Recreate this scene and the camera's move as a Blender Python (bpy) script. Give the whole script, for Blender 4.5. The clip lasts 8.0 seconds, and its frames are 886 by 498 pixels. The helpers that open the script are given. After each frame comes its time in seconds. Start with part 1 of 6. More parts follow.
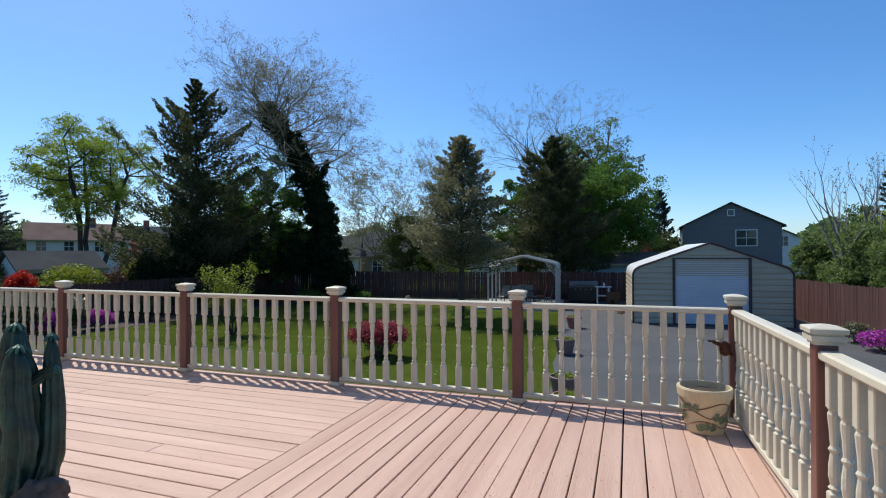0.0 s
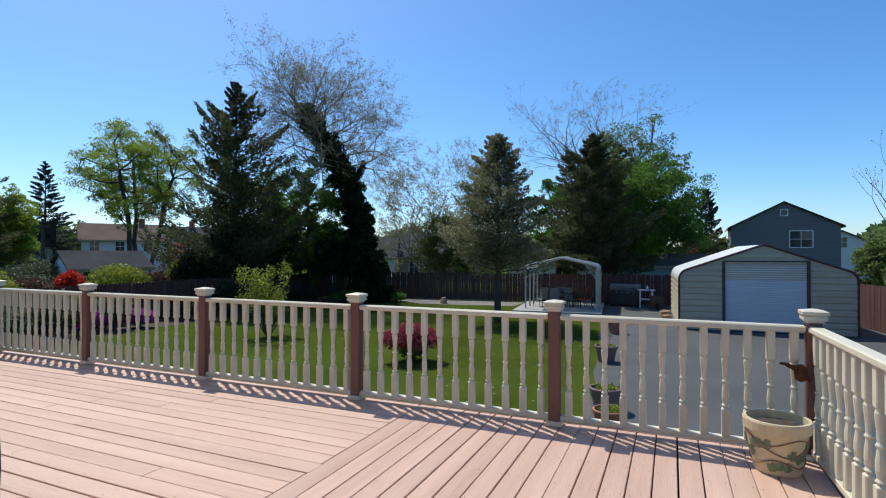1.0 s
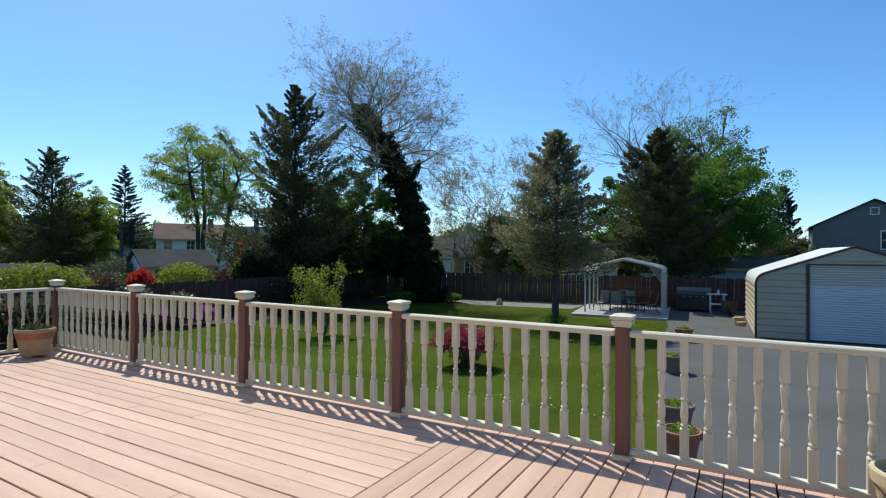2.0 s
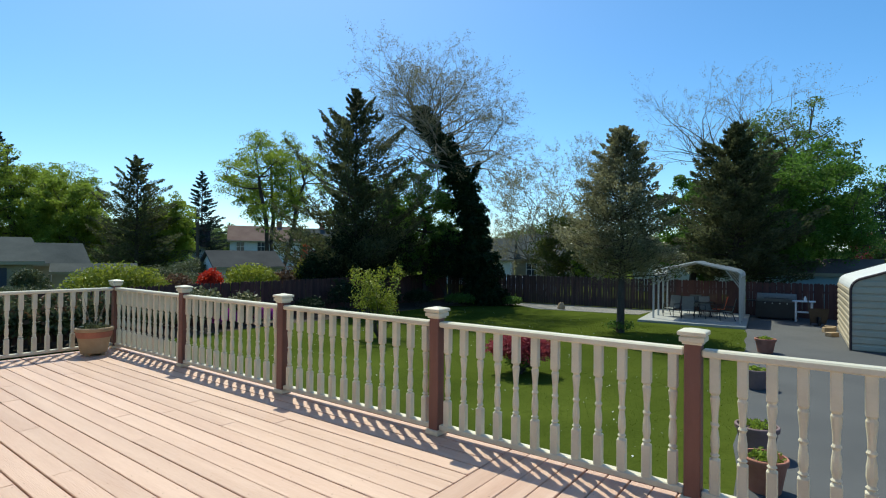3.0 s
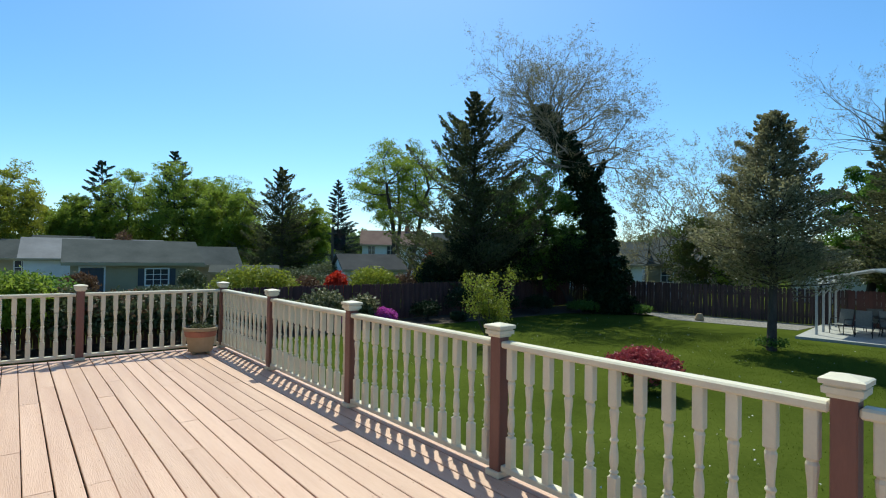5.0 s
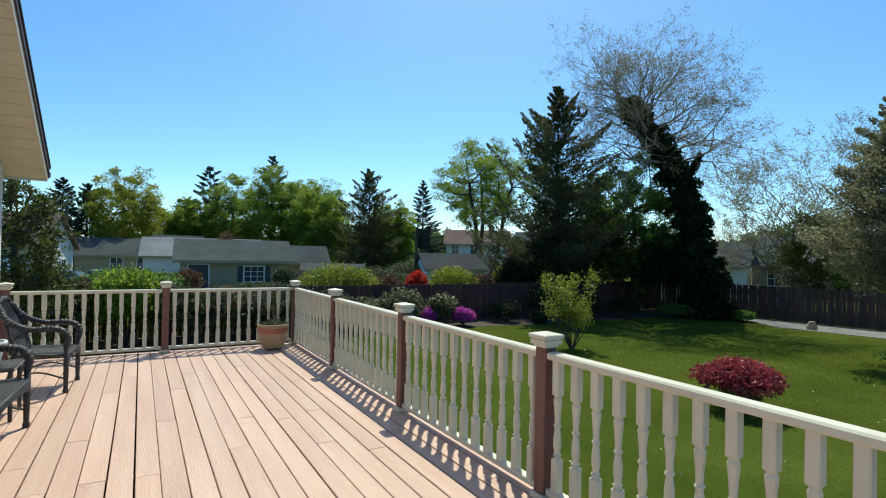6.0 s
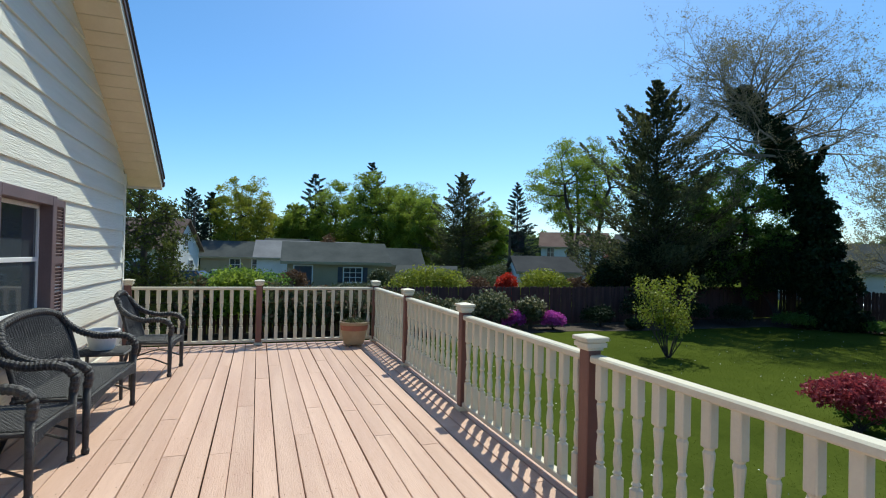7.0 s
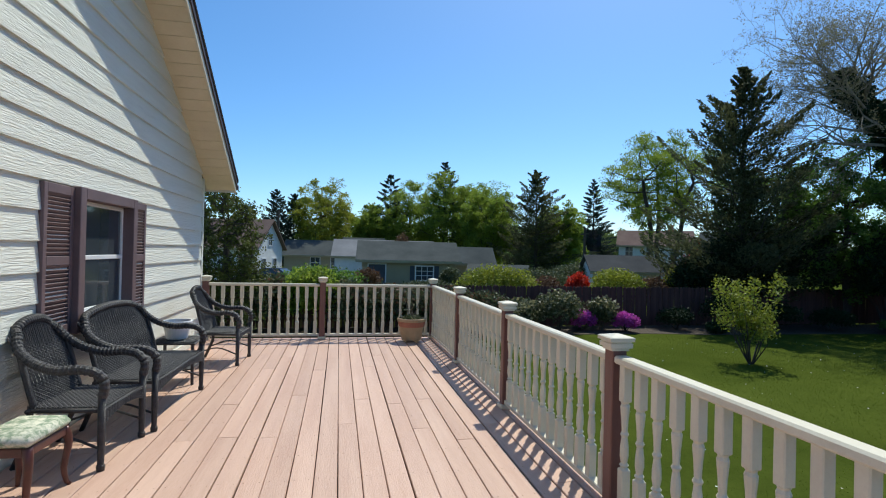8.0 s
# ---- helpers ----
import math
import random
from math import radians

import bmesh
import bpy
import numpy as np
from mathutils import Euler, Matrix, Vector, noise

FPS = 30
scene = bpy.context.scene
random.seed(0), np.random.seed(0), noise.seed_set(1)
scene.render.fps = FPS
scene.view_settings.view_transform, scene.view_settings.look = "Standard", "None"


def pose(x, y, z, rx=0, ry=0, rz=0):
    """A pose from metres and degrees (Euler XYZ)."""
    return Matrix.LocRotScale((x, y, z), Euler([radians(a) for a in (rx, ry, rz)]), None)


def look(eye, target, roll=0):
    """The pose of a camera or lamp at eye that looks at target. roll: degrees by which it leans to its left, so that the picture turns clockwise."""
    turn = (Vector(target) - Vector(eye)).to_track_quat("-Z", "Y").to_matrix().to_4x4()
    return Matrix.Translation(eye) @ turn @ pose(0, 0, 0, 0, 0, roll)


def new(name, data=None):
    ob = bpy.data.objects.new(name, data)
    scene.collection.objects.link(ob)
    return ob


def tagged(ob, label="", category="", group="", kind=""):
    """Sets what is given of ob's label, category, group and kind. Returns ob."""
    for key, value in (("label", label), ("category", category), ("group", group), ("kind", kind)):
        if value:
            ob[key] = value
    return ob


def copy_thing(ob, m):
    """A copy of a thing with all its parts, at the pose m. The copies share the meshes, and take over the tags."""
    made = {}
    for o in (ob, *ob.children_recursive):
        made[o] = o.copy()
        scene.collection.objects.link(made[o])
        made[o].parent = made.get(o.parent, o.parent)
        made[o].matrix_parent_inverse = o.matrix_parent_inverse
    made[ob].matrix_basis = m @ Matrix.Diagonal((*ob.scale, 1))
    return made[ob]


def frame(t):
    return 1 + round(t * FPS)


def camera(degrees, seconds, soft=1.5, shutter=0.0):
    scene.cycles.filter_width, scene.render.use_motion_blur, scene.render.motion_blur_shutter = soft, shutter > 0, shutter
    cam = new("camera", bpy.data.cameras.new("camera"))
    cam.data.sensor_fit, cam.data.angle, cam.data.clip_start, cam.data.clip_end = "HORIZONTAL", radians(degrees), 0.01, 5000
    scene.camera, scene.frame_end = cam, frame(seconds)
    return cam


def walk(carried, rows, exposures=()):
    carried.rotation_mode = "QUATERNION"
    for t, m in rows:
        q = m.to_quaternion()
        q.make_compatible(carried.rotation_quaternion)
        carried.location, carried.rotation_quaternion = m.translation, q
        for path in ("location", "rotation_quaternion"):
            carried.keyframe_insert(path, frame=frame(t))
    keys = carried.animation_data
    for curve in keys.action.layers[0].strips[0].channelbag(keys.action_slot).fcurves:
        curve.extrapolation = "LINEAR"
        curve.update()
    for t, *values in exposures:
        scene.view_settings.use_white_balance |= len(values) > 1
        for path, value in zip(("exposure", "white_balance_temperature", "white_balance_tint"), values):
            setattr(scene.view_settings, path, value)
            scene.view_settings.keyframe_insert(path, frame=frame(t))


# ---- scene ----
cam = camera(80.6, 8.0, 1.1)
PATH = [
    (0, (2.9, -5.728, 1.381), (2.232, -3.843, 1.395), -0.2),
    (0.5, (2.858, -5.483, 1.392), (2.124, -3.622, 1.407), -0.1),
    (1, (2.822, -5.266, 1.421), (2.02, -3.434, 1.437), -0.0),
    (1.5, (2.77, -5.053, 1.433), (1.885, -3.259, 1.449), 0.1),
    (2, (2.667, -4.786, 1.459), (1.672, -3.051, 1.473), 0.3),
    (3.5, (2.58, -4.122, 1.469), (1.3, -2.585, 1.49), 0.6),
    (4, (2.556, -3.913, 1.483), (1.194, -2.449, 1.503), 0.7),
    (4.5, (2.538, -3.713, 1.476), (1.086, -2.338, 1.503), 0.7),
    (6, (2.5, -3.121, 1.503), (0.768, -2.12, 1.524), 1.1),
    (6.5, (2.565, -2.973, 1.5), (0.748, -2.138, 1.522), 1.2),
    (7, (2.678, -2.823, 1.488), (0.793, -2.157, 1.512), 1.3),
    (7.5, (2.76, -2.685, 1.485), (0.826, -2.174, 1.505), 1.4),
    (8, (2.833, -2.541, 1.491), (0.871, -2.151, 1.504), 1.4),
]
walk(cam, [(t, look(eye, target, roll)) for t, eye, target, roll in PATH], [(0, 0.14, 6400, 6), (1.5, 0.22, 6500, 2), (3.5, 0.36, 6700, -7), (6, 0.34, 6700, -7), (8, 0.17, 6500, 0)])

# ---- light ----
SUN = Vector((-0.53, 0.36, 1.0)).normalized()
world = bpy.data.worlds.new("world")
scene.world = world
world.use_nodes = True
wn = world.node_tree
sky = wn.nodes.new("ShaderNodeTexSky")
sky.sky_type = 'NISHITA'
sky.sun_disc = False
sky.sun_elevation = math.asin(SUN.z)
sky.sun_rotation = math.atan2(SUN.x, SUN.y)
sky.air_density, sky.dust_density, sky.ozone_density = 1.0, 2.4, 6.0
sky.altitude = 1500
deep = wn.nodes.new("ShaderNodeHueSaturation")
deep.inputs["Saturation"].default_value = 1.18
wn.links.new(sky.outputs[0], deep.inputs["Color"])
wn.links.new(deep.outputs[0], wn.nodes["Background"].inputs[0])
wn.nodes["Background"].inputs[1].default_value = 0.155
lamp = bpy.data.lights.new("sun", 'SUN')
lamp.energy, lamp.angle, lamp.color = 4.0, radians(0.53), (1.0, 0.95, 0.87)
sun = new("sun", lamp)
sun.matrix_world = look(SUN * 60, (0, 0, 0))

GROUND = -1.55
RAIL_Y = -0.92


# ---- materials ----
def nodes_of(name):
    m = bpy.data.materials.new(name)
    m.use_nodes = True
    t = m.node_tree
    return m, t, t.nodes["Principled BSDF"]


def surface(name, dark, light, rough=0.7, scale=3.0, fine=60.0, bump=0.15, metal=0.0, stretch=(1, 1, 1), vary=0.0, spread=0.25, specular=0.5):
    """Two scales of noise between two colours, with relief; vary: how much single objects differ."""
    m, t, p = nodes_of(name)
    n, link = t.nodes, t.links
    tc = n.new("ShaderNodeTexCoord")
    mp = n.new("ShaderNodeMapping")
    mp.inputs["Scale"].default_value = stretch
    link.new(tc.outputs["Object"], mp.inputs[0])
    info = n.new("ShaderNodeObjectInfo")
    w = n.new("ShaderNodeMath")
    w.operation = 'MULTIPLY'
    w.inputs[1].default_value = 37.0
    link.new(info.outputs["Random"], w.inputs[0])
    outs = []
    for s, d in ((scale, 4), (fine, 6)):
        tex = n.new("ShaderNodeTexNoise")
        tex.noise_dimensions = '4D'
        tex.inputs["Scale"].default_value = s
        tex.inputs["Detail"].default_value = d
        tex.inputs["Roughness"].default_value = 0.6
        link.new(mp.outputs[0], tex.inputs["Vector"])
        link.new(w.outputs[0], tex.inputs["W"])
        outs.append(tex.outputs["Fac"])
    add = n.new("ShaderNodeMath")
    add.operation = 'ADD'
    half = n.new("ShaderNodeMath")
    half.operation = 'MULTIPLY_ADD'
    half.inputs[1].default_value = 0.45
    half.inputs[2].default_value = -0.225
    link.new(outs[1], half.inputs[0])
    link.new(outs[0], add.inputs[0])
    link.new(half.outputs[0], add.inputs[1])
    rng = n.new("ShaderNodeMapRange")
    rng.inputs["From Min"].default_value = 0.5 - spread
    rng.inputs["From Max"].default_value = 0.5 + spread
    link.new(add.outputs[0], rng.inputs["Value"])
    mix = n.new("ShaderNodeMix")
    mix.data_type = 'RGBA'
    mix.inputs[6].default_value = (*dark, 1)
    mix.inputs[7].default_value = (*light, 1)
    link.new(rng.outputs[0], mix.inputs[0])
    hsv = n.new("ShaderNodeHueSaturation")
    val = n.new("ShaderNodeMapRange")
    val.inputs["To Min"].default_value = 1 - vary
    val.inputs["To Max"].default_value = 1 + vary
    link.new(info.outputs["Random"], val.inputs["Value"])
    link.new(val.outputs[0], hsv.inputs["Value"])
    link.new(mix.outputs[2], hsv.inputs["Color"])
    link.new(hsv.outputs[0], p.inputs["Base Color"])
    p.inputs["Roughness"].default_value = rough
    p.inputs["Metallic"].default_value = metal
    p.inputs["Specular IOR Level"].default_value = specular
    if bump:
        b = n.new("ShaderNodeBump")
        b.inputs["Strength"].default_value = bump
        b.inputs["Distance"].default_value = 0.02
        link.new(outs[1], b.inputs["Height"])
        link.new(b.outputs[0], p.inputs["Normal"])
    return m


def leafy(name, dark, light, rough=0.5, through_part=0.35, specular=0.4):
    """Leaves: each its own tone, partly lit from behind."""
    m, t, p = nodes_of(name)
    n, link = t.nodes, t.links
    geo = n.new("ShaderNodeNewGeometry")
    tc = n.new("ShaderNodeTexCoord")
    tex = n.new("ShaderNodeTexNoise")
    tex.inputs["Scale"].default_value = 0.9
    tex.inputs["Detail"].default_value = 3
    link.new(tc.outputs["Object"], tex.inputs["Vector"])
    add = n.new("ShaderNodeMath")
    add.operation = 'MULTIPLY_ADD'
    add.inputs[1].default_value = 0.6
    link.new(geo.outputs["Random Per Island"], add.inputs[0])
    sub = n.new("ShaderNodeMath")
    sub.operation = 'MULTIPLY_ADD'
    sub.inputs[1].default_value = 1.4
    sub.inputs[2].default_value = -0.5
    link.new(tex.outputs["Fac"], sub.inputs[0])
    link.new(sub.outputs[0], add.inputs[2])
    mix = n.new("ShaderNodeMix")
    mix.data_type = 'RGBA'
    mix.inputs[6].default_value = (*dark, 1)
    mix.inputs[7].default_value = (*light, 1)
    link.new(add.outputs[0], mix.inputs[0])
    link.new(mix.outputs[2], p.inputs["Base Color"])
    p.inputs["Roughness"].default_value = rough
    p.inputs["Specular IOR Level"].default_value = specular
    tr = n.new("ShaderNodeBsdfTranslucent")
    link.new(mix.outputs[2], tr.inputs["Color"])
    ms = n.new("ShaderNodeMixShader")
    ms.inputs[0].default_value = through_part
    link.new(p.outputs[0], ms.inputs[1])
    link.new(tr.outputs[0], ms.inputs[2])
    link.new(ms.outputs[0], n["Material Output"].inputs[0])
    return m


DECK = surface("deck_paint", (0.49, 0.30, 0.225), (0.65, 0.445, 0.345), 0.47, 1.5, 30, 0.35, stretch=(0.35, 5, 5), vary=0.06, specular=0.35)
DECK_EDGE = surface("deck_edge_paint", (0.10, 0.042, 0.03), (0.17, 0.075, 0.055), 0.6, 2, 40, 0.2)
JOIST = surface("joist_wood", (0.05, 0.035, 0.025), (0.10, 0.07, 0.05), 0.9, 2, 30, 0.2)
CREAM = surface("cream_paint", (0.58, 0.52, 0.395), (0.69, 0.63, 0.49), 0.42, 4, 70, 0.08, vary=0.03)
BROWN = surface("brown_paint", (0.14, 0.055, 0.042), (0.20, 0.085, 0.065), 0.45, 3, 50, 0.12, stretch=(4, 4, 0.6), vary=0.05)
SIDING = surface("siding_paint", (0.71, 0.70, 0.61), (0.82, 0.81, 0.72), 0.55, 2.0, 15, 1.0, stretch=(0.4, 4, 6), vary=0.03)
SOFFIT = surface("soffit_vinyl", (0.62, 0.53, 0.36), (0.72, 0.63, 0.45), 0.5, 3, 40, 0.06)
MAUVE = surface("mauve_paint", (0.13, 0.085, 0.085), (0.19, 0.125, 0.125), 0.5, 4, 60, 0.1, vary=0.05)
SHINGLE_DARK = surface("dark_shingle", (0.035, 0.032, 0.035), (0.08, 0.075, 0.075), 0.9, 4, 60, 0.4, specular=0.0)
SHINGLE_GREY = surface("grey_shingle", (0.062, 0.068, 0.066), (0.105, 0.112, 0.108), 0.9, 0.7, 14, 0.4, specular=0.0)
SHINGLE_PALE = surface("pale_shingle", (0.17, 0.17, 0.175), (0.26, 0.26, 0.265), 0.9, 0.7, 14, 0.3, specular=0.0)
SHINGLE_MID = surface("mid_grey_shingle", (0.065, 0.065, 0.066), (0.11, 0.11, 0.108), 0.9, 0.7, 14, 0.3, specular=0.0)
SHINGLE_BROWN = surface("brown_shingle", (0.13, 0.09, 0.08), (0.2, 0.15, 0.13), 0.9, 0.7, 14, 0.4, specular=0.0)
WHITE = surface("white_paint", (0.66, 0.66, 0.66), (0.78, 0.78, 0.77), 0.5, 2, 30, 0.05)
SLATE = surface("slate_siding", (0.135, 0.13, 0.15), (0.185, 0.18, 0.20), 0.7, 0.8, 20, 0.2, stretch=(0.3, 0.3, 6))
PALE = surface("pale_wall", (0.32, 0.265, 0.16), (0.40, 0.335, 0.215), 0.7, 0.8, 20, 0.2)
TEAL = surface("teal_wall", (0.30, 0.42, 0.42), (0.38, 0.50, 0.49), 0.7, 0.8, 20, 0.1)
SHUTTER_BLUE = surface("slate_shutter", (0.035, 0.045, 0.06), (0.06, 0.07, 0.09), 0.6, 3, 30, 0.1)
FENCE = surface("fence_stain", (0.065, 0.026, 0.022), (0.12, 0.05, 0.04), 0.8, 2.5, 45, 0.35, stretch=(3, 3, 0.5), vary=0.22)
FENCE_GREY = surface("weathered_fence", (0.042, 0.024, 0.020), (0.085, 0.049, 0.041), 0.85, 2.5, 45, 0.35, stretch=(3, 3, 0.5), vary=0.25)
METAL = surface("ribbed_steel", (0.43, 0.36, 0.26), (0.52, 0.445, 0.33), 0.4, 1.2, 25, 0.05, vary=0.02)
STEEL_WHITE = surface("white_steel", (0.66, 0.67, 0.66), (0.78, 0.78, 0.77), 0.35, 2, 25, 0.04)
CANOPY_STEEL = surface("grey_steel", (0.36, 0.36, 0.345), (0.48, 0.48, 0.46), 0.45, 2, 25, 0.04)
DOOR_STEEL = surface("roller_door", (0.55, 0.57, 0.62), (0.64, 0.66, 0.71), 0.4, 1.2, 25, 0.04, vary=0.02)
TRIM_DARK = surface("brown_trim", (0.045, 0.025, 0.025), (0.08, 0.045, 0.042), 0.5, 3, 30, 0.05)
CONCRETE = surface("concrete", (0.26, 0.26, 0.25), (0.37, 0.37, 0.355), 0.85, 1.2, 40, 0.2)
GRAVEL = surface("gravel", (0.09, 0.08, 0.07), (0.28, 0.265, 0.245), 0.9, 9, 60, 0.8, spread=0.18)
TERRACOTTA = surface("terracotta", (0.30, 0.105, 0.065), (0.42, 0.17, 0.11), 0.75, 6, 60, 0.15, vary=0.1)
CLAY_TAN = surface("tan_clay", (0.33, 0.225, 0.125), (0.44, 0.315, 0.185), 0.6, 6, 60, 0.12)
CLAY_CREAM = surface("cream_glaze", (0.52, 0.42, 0.25), (0.66, 0.55, 0.36), 0.4, 9, 60, 0.1)
GLAZE_GREEN = surface("green_glaze", (0.10, 0.14, 0.075), (0.18, 0.23, 0.13), 0.4, 20, 80, 0.1)
GLAZE_BROWN = surface("brown_glaze", (0.22, 0.10, 0.05), (0.32, 0.16, 0.08), 0.4, 20, 80, 0.1)
PLASTIC_MAUVE = surface("mauve_plastic", (0.16, 0.10, 0.10), (0.23, 0.15, 0.14), 0.55, 6, 60, 0.08)
SOIL = surface("soil", (0.035, 0.024, 0.017), (0.09, 0.065, 0.045), 0.95, 20, 90, 0.9)
WICKER = surface("black_wicker", (0.014, 0.013, 0.014), (0.058, 0.053, 0.053), 0.4, 30, 160, 0.5, spread=0.2)
CUSHION = surface("floral_cushion", (0.20, 0.26, 0.17), (0.62, 0.60, 0.48), 0.9, 22, 120, 0.2, spread=0.1)
MAHOGANY = surface("mahogany", (0.06, 0.016, 0.012), (0.12, 0.035, 0.025), 0.35, 5, 60, 0.08)
CACTUS = surface("green_ceramic", (0.004, 0.014, 0.010), (0.030, 0.080, 0.055), 0.33, 9, 50, 0.4, spread=0.17)
CACTUS_TIP = surface("pale_green_ceramic", (0.015, 0.055, 0.038), (0.04, 0.12, 0.08), 0.35, 12, 60, 0.2)
DRIFTWOOD = surface("driftwood", (0.075, 0.06, 0.05), (0.2, 0.165, 0.14), 0.85, 6, 50, 0.8, stretch=(1, 5, 5))
RUST = surface("rusty_iron", (0.07, 0.02, 0.012), (0.15, 0.05, 0.025), 0.85, 30, 120, 0.4, metal=0.3)
BARK = surface("bark", (0.035, 0.028, 0.022), (0.10, 0.08, 0.065), 0.95, 5, 30, 0.9, stretch=(2, 2, 0.5))
BARK_PALE = surface("pale_bark", (0.14, 0.12, 0.105), (0.27, 0.24, 0.21), 0.9, 5, 30, 0.6, stretch=(2, 2, 0.5))
TWIG = surface("twig_bark", (0.17, 0.14, 0.105), (0.30, 0.255, 0.20), 0.9, 5, 30, 0.2)
BLACK = surface("black_enamel", (0.008, 0.008, 0.009), (0.02, 0.02, 0.022), 0.35, 5, 60, 0.03)
SILVER = surface("brushed_steel", (0.42, 0.43, 0.44), (0.56, 0.57, 0.58), 0.35, 5, 60, 0.03, metal=0.9)
SLING = surface("sling_fabric", (0.12, 0.125, 0.12), (0.19, 0.195, 0.185), 0.85, 20, 150, 0.15)
ORANGE = surface("orange_fabric", (0.62, 0.10, 0.03), (0.75, 0.16, 0.05), 0.85, 20, 150, 0.15)
RUBBER = surface("rubber", (0.012, 0.012, 0.012), (0.025, 0.025, 0.025), 0.85, 9, 60, 0.1)
CAR_DARK = surface("dark_car_paint", (0.012, 0.016, 0.035), (0.018, 0.024, 0.05), 0.18, 3, 30, 0.0)
CAR_PALE = surface("silver_car_paint", (0.42, 0.45, 0.48), (0.48, 0.51, 0.54), 0.2, 3, 30, 0.0, metal=0.4)
POLE = surface("pole_wood", (0.05, 0.038, 0.03), (0.10, 0.08, 0.065), 0.9, 4, 40, 0.3)
ASPHALT = surface("asphalt", (0.050, 0.050, 0.053), (0.092, 0.091, 0.092), 0.85, 0.5, 70, 0.35, spread=0.3)
LAWN = surface("lawn_turf", (0.034, 0.050, 0.008), (0.084, 0.106, 0.019), 0.95, 0.4, 17, 0.8, spread=0.3, specular=0.0)

GLASS, gt, gp = nodes_of("window_glass")
gp.inputs["Base Color"].default_value = (0.045, 0.055, 0.065, 1)
gp.inputs["Roughness"].default_value = 0.04
gp.inputs["Specular IOR Level"].default_value = 0.45

GRASS = leafy("grass_blade", (0.06, 0.09, 0.008), (0.12, 0.155, 0.018), 0.7, 0.5, 0.1)
# real ivy's dark green; also puts shade into fence evergreens and bed shrubs
L_IVY_SHADE = leafy("ivy_and_shaded_leaf", (0.007, 0.017, 0.006), (0.024, 0.048, 0.014), 0.6, 0.15, 0.2)
L_BUD = leafy("spring_bud", (0.17, 0.15, 0.085), (0.33, 0.30, 0.17), 0.7, 0.45, 0.2)
L_CONIFER = leafy("conifer_spray", (0.045, 0.055, 0.025), (0.15, 0.16, 0.075), 0.7, 0.4, 0.2)
L_BLUE = leafy("blue_spruce_spray", (0.025, 0.042, 0.034), (0.065, 0.095, 0.075), 0.6, 0.25, 0.2)
L_HOLLY = leafy("glossy_leaf", (0.075, 0.082, 0.03), (0.38, 0.35, 0.20), 0.36, 0.45, 0.5)
L_MAPLE = leafy("maple_leaf", (0.06, 0.125, 0.018), (0.16, 0.28, 0.05), 0.5, 0.58, 0.25)
L_DEEP = leafy("deep_green_leaf", (0.06, 0.12, 0.02), (0.18, 0.29, 0.06), 0.5, 0.56, 0.3)
L_LIGHT = leafy("spring_leaf", (0.15, 0.22, 0.025), (0.34, 0.42, 0.07), 0.5, 0.6, 0.25)
L_YELLOW = leafy("yellow_green_leaf", (0.20, 0.23, 0.025), (0.42, 0.42, 0.06), 0.55, 0.55, 0.25)
L_LIME = leafy("lime_leaf", (0.16, 0.20, 0.018), (0.36, 0.38, 0.055), 0.5, 0.4, 0.3)
L_RED = leafy("red_maple_leaf", (0.20, 0.025, 0.035), (0.50, 0.10, 0.12), 0.5, 0.4, 0.3)
L_FIRE = leafy("fiery_bush_leaf", (0.40, 0.02, 0.01), (0.75, 0.07, 0.03), 0.5, 0.35, 0.3)
L_AZALEA = leafy("azalea_petal", (0.42, 0.045, 0.33), (0.66, 0.13, 0.55), 0.6, 0.3, 0.2)
L_RHODO = leafy("rhododendron_leaf", (0.04, 0.055, 0.02), (0.16, 0.175, 0.085), 0.5, 0.28, 0.25)
L_RUSSET = leafy("russet_leaf", (0.10, 0.05, 0.03), (0.22, 0.13, 0.07), 0.6, 0.3, 0.3)
L_WILLOW = leafy("olive_leaf", (0.06, 0.08, 0.015), (0.14, 0.16, 0.04), 0.55, 0.4, 0.3)
L_FAR = leafy("far_leaf", (0.09, 0.135, 0.04), (0.19, 0.25, 0.085), 0.7, 0.5, 0.2)
L_YEW = leafy("cypress_spray", (0.11, 0.17, 0.045), (0.28, 0.35, 0.12), 0.6, 0.5, 0.2)


# ---- builders ----
def thing(name, at, label, category, group="", turn=0.0, kind=""):
    ob = new(name)
    ob.empty_display_size = 0.1
    ob.matrix_basis = pose(at[0], at[1], at[2], 0, 0, turn)
    return tagged(ob, label, category, group, kind)


def part(name, bm, material, parent, label="", smooth=False):
    me = bpy.data.meshes.new(name)
    bm.to_mesh(me)
    bm.free()
    me.materials.append(material)
    if smooth:
        me.polygons.foreach_set("use_smooth", [True] * len(me.polygons))
    ob = new(name, me)
    ob.parent = parent
    if label:
        ob["label"] = label
    return ob


def raw(name, verts, faces, material, parent=None, label="", smooth=False):
    me = bpy.data.meshes.new(name)
    me.from_pydata(verts if isinstance(verts, list) else verts.tolist(), [], faces if isinstance(faces, list) else faces.tolist())
    me.materials.append(material)
    if smooth:
        me.polygons.foreach_set("use_smooth", [True] * len(me.polygons))
    ob = new(name, me)
    ob.parent = parent
    if label:
        ob["label"] = label
    return ob


def same(ob, at, parent=None, turn=(0, 0, 0)):
    """Another object on the same mesh."""
    c = ob.copy()
    scene.collection.objects.link(c)
    c.parent = parent or ob.parent
    c.matrix_basis = pose(*at, *turn)
    return c


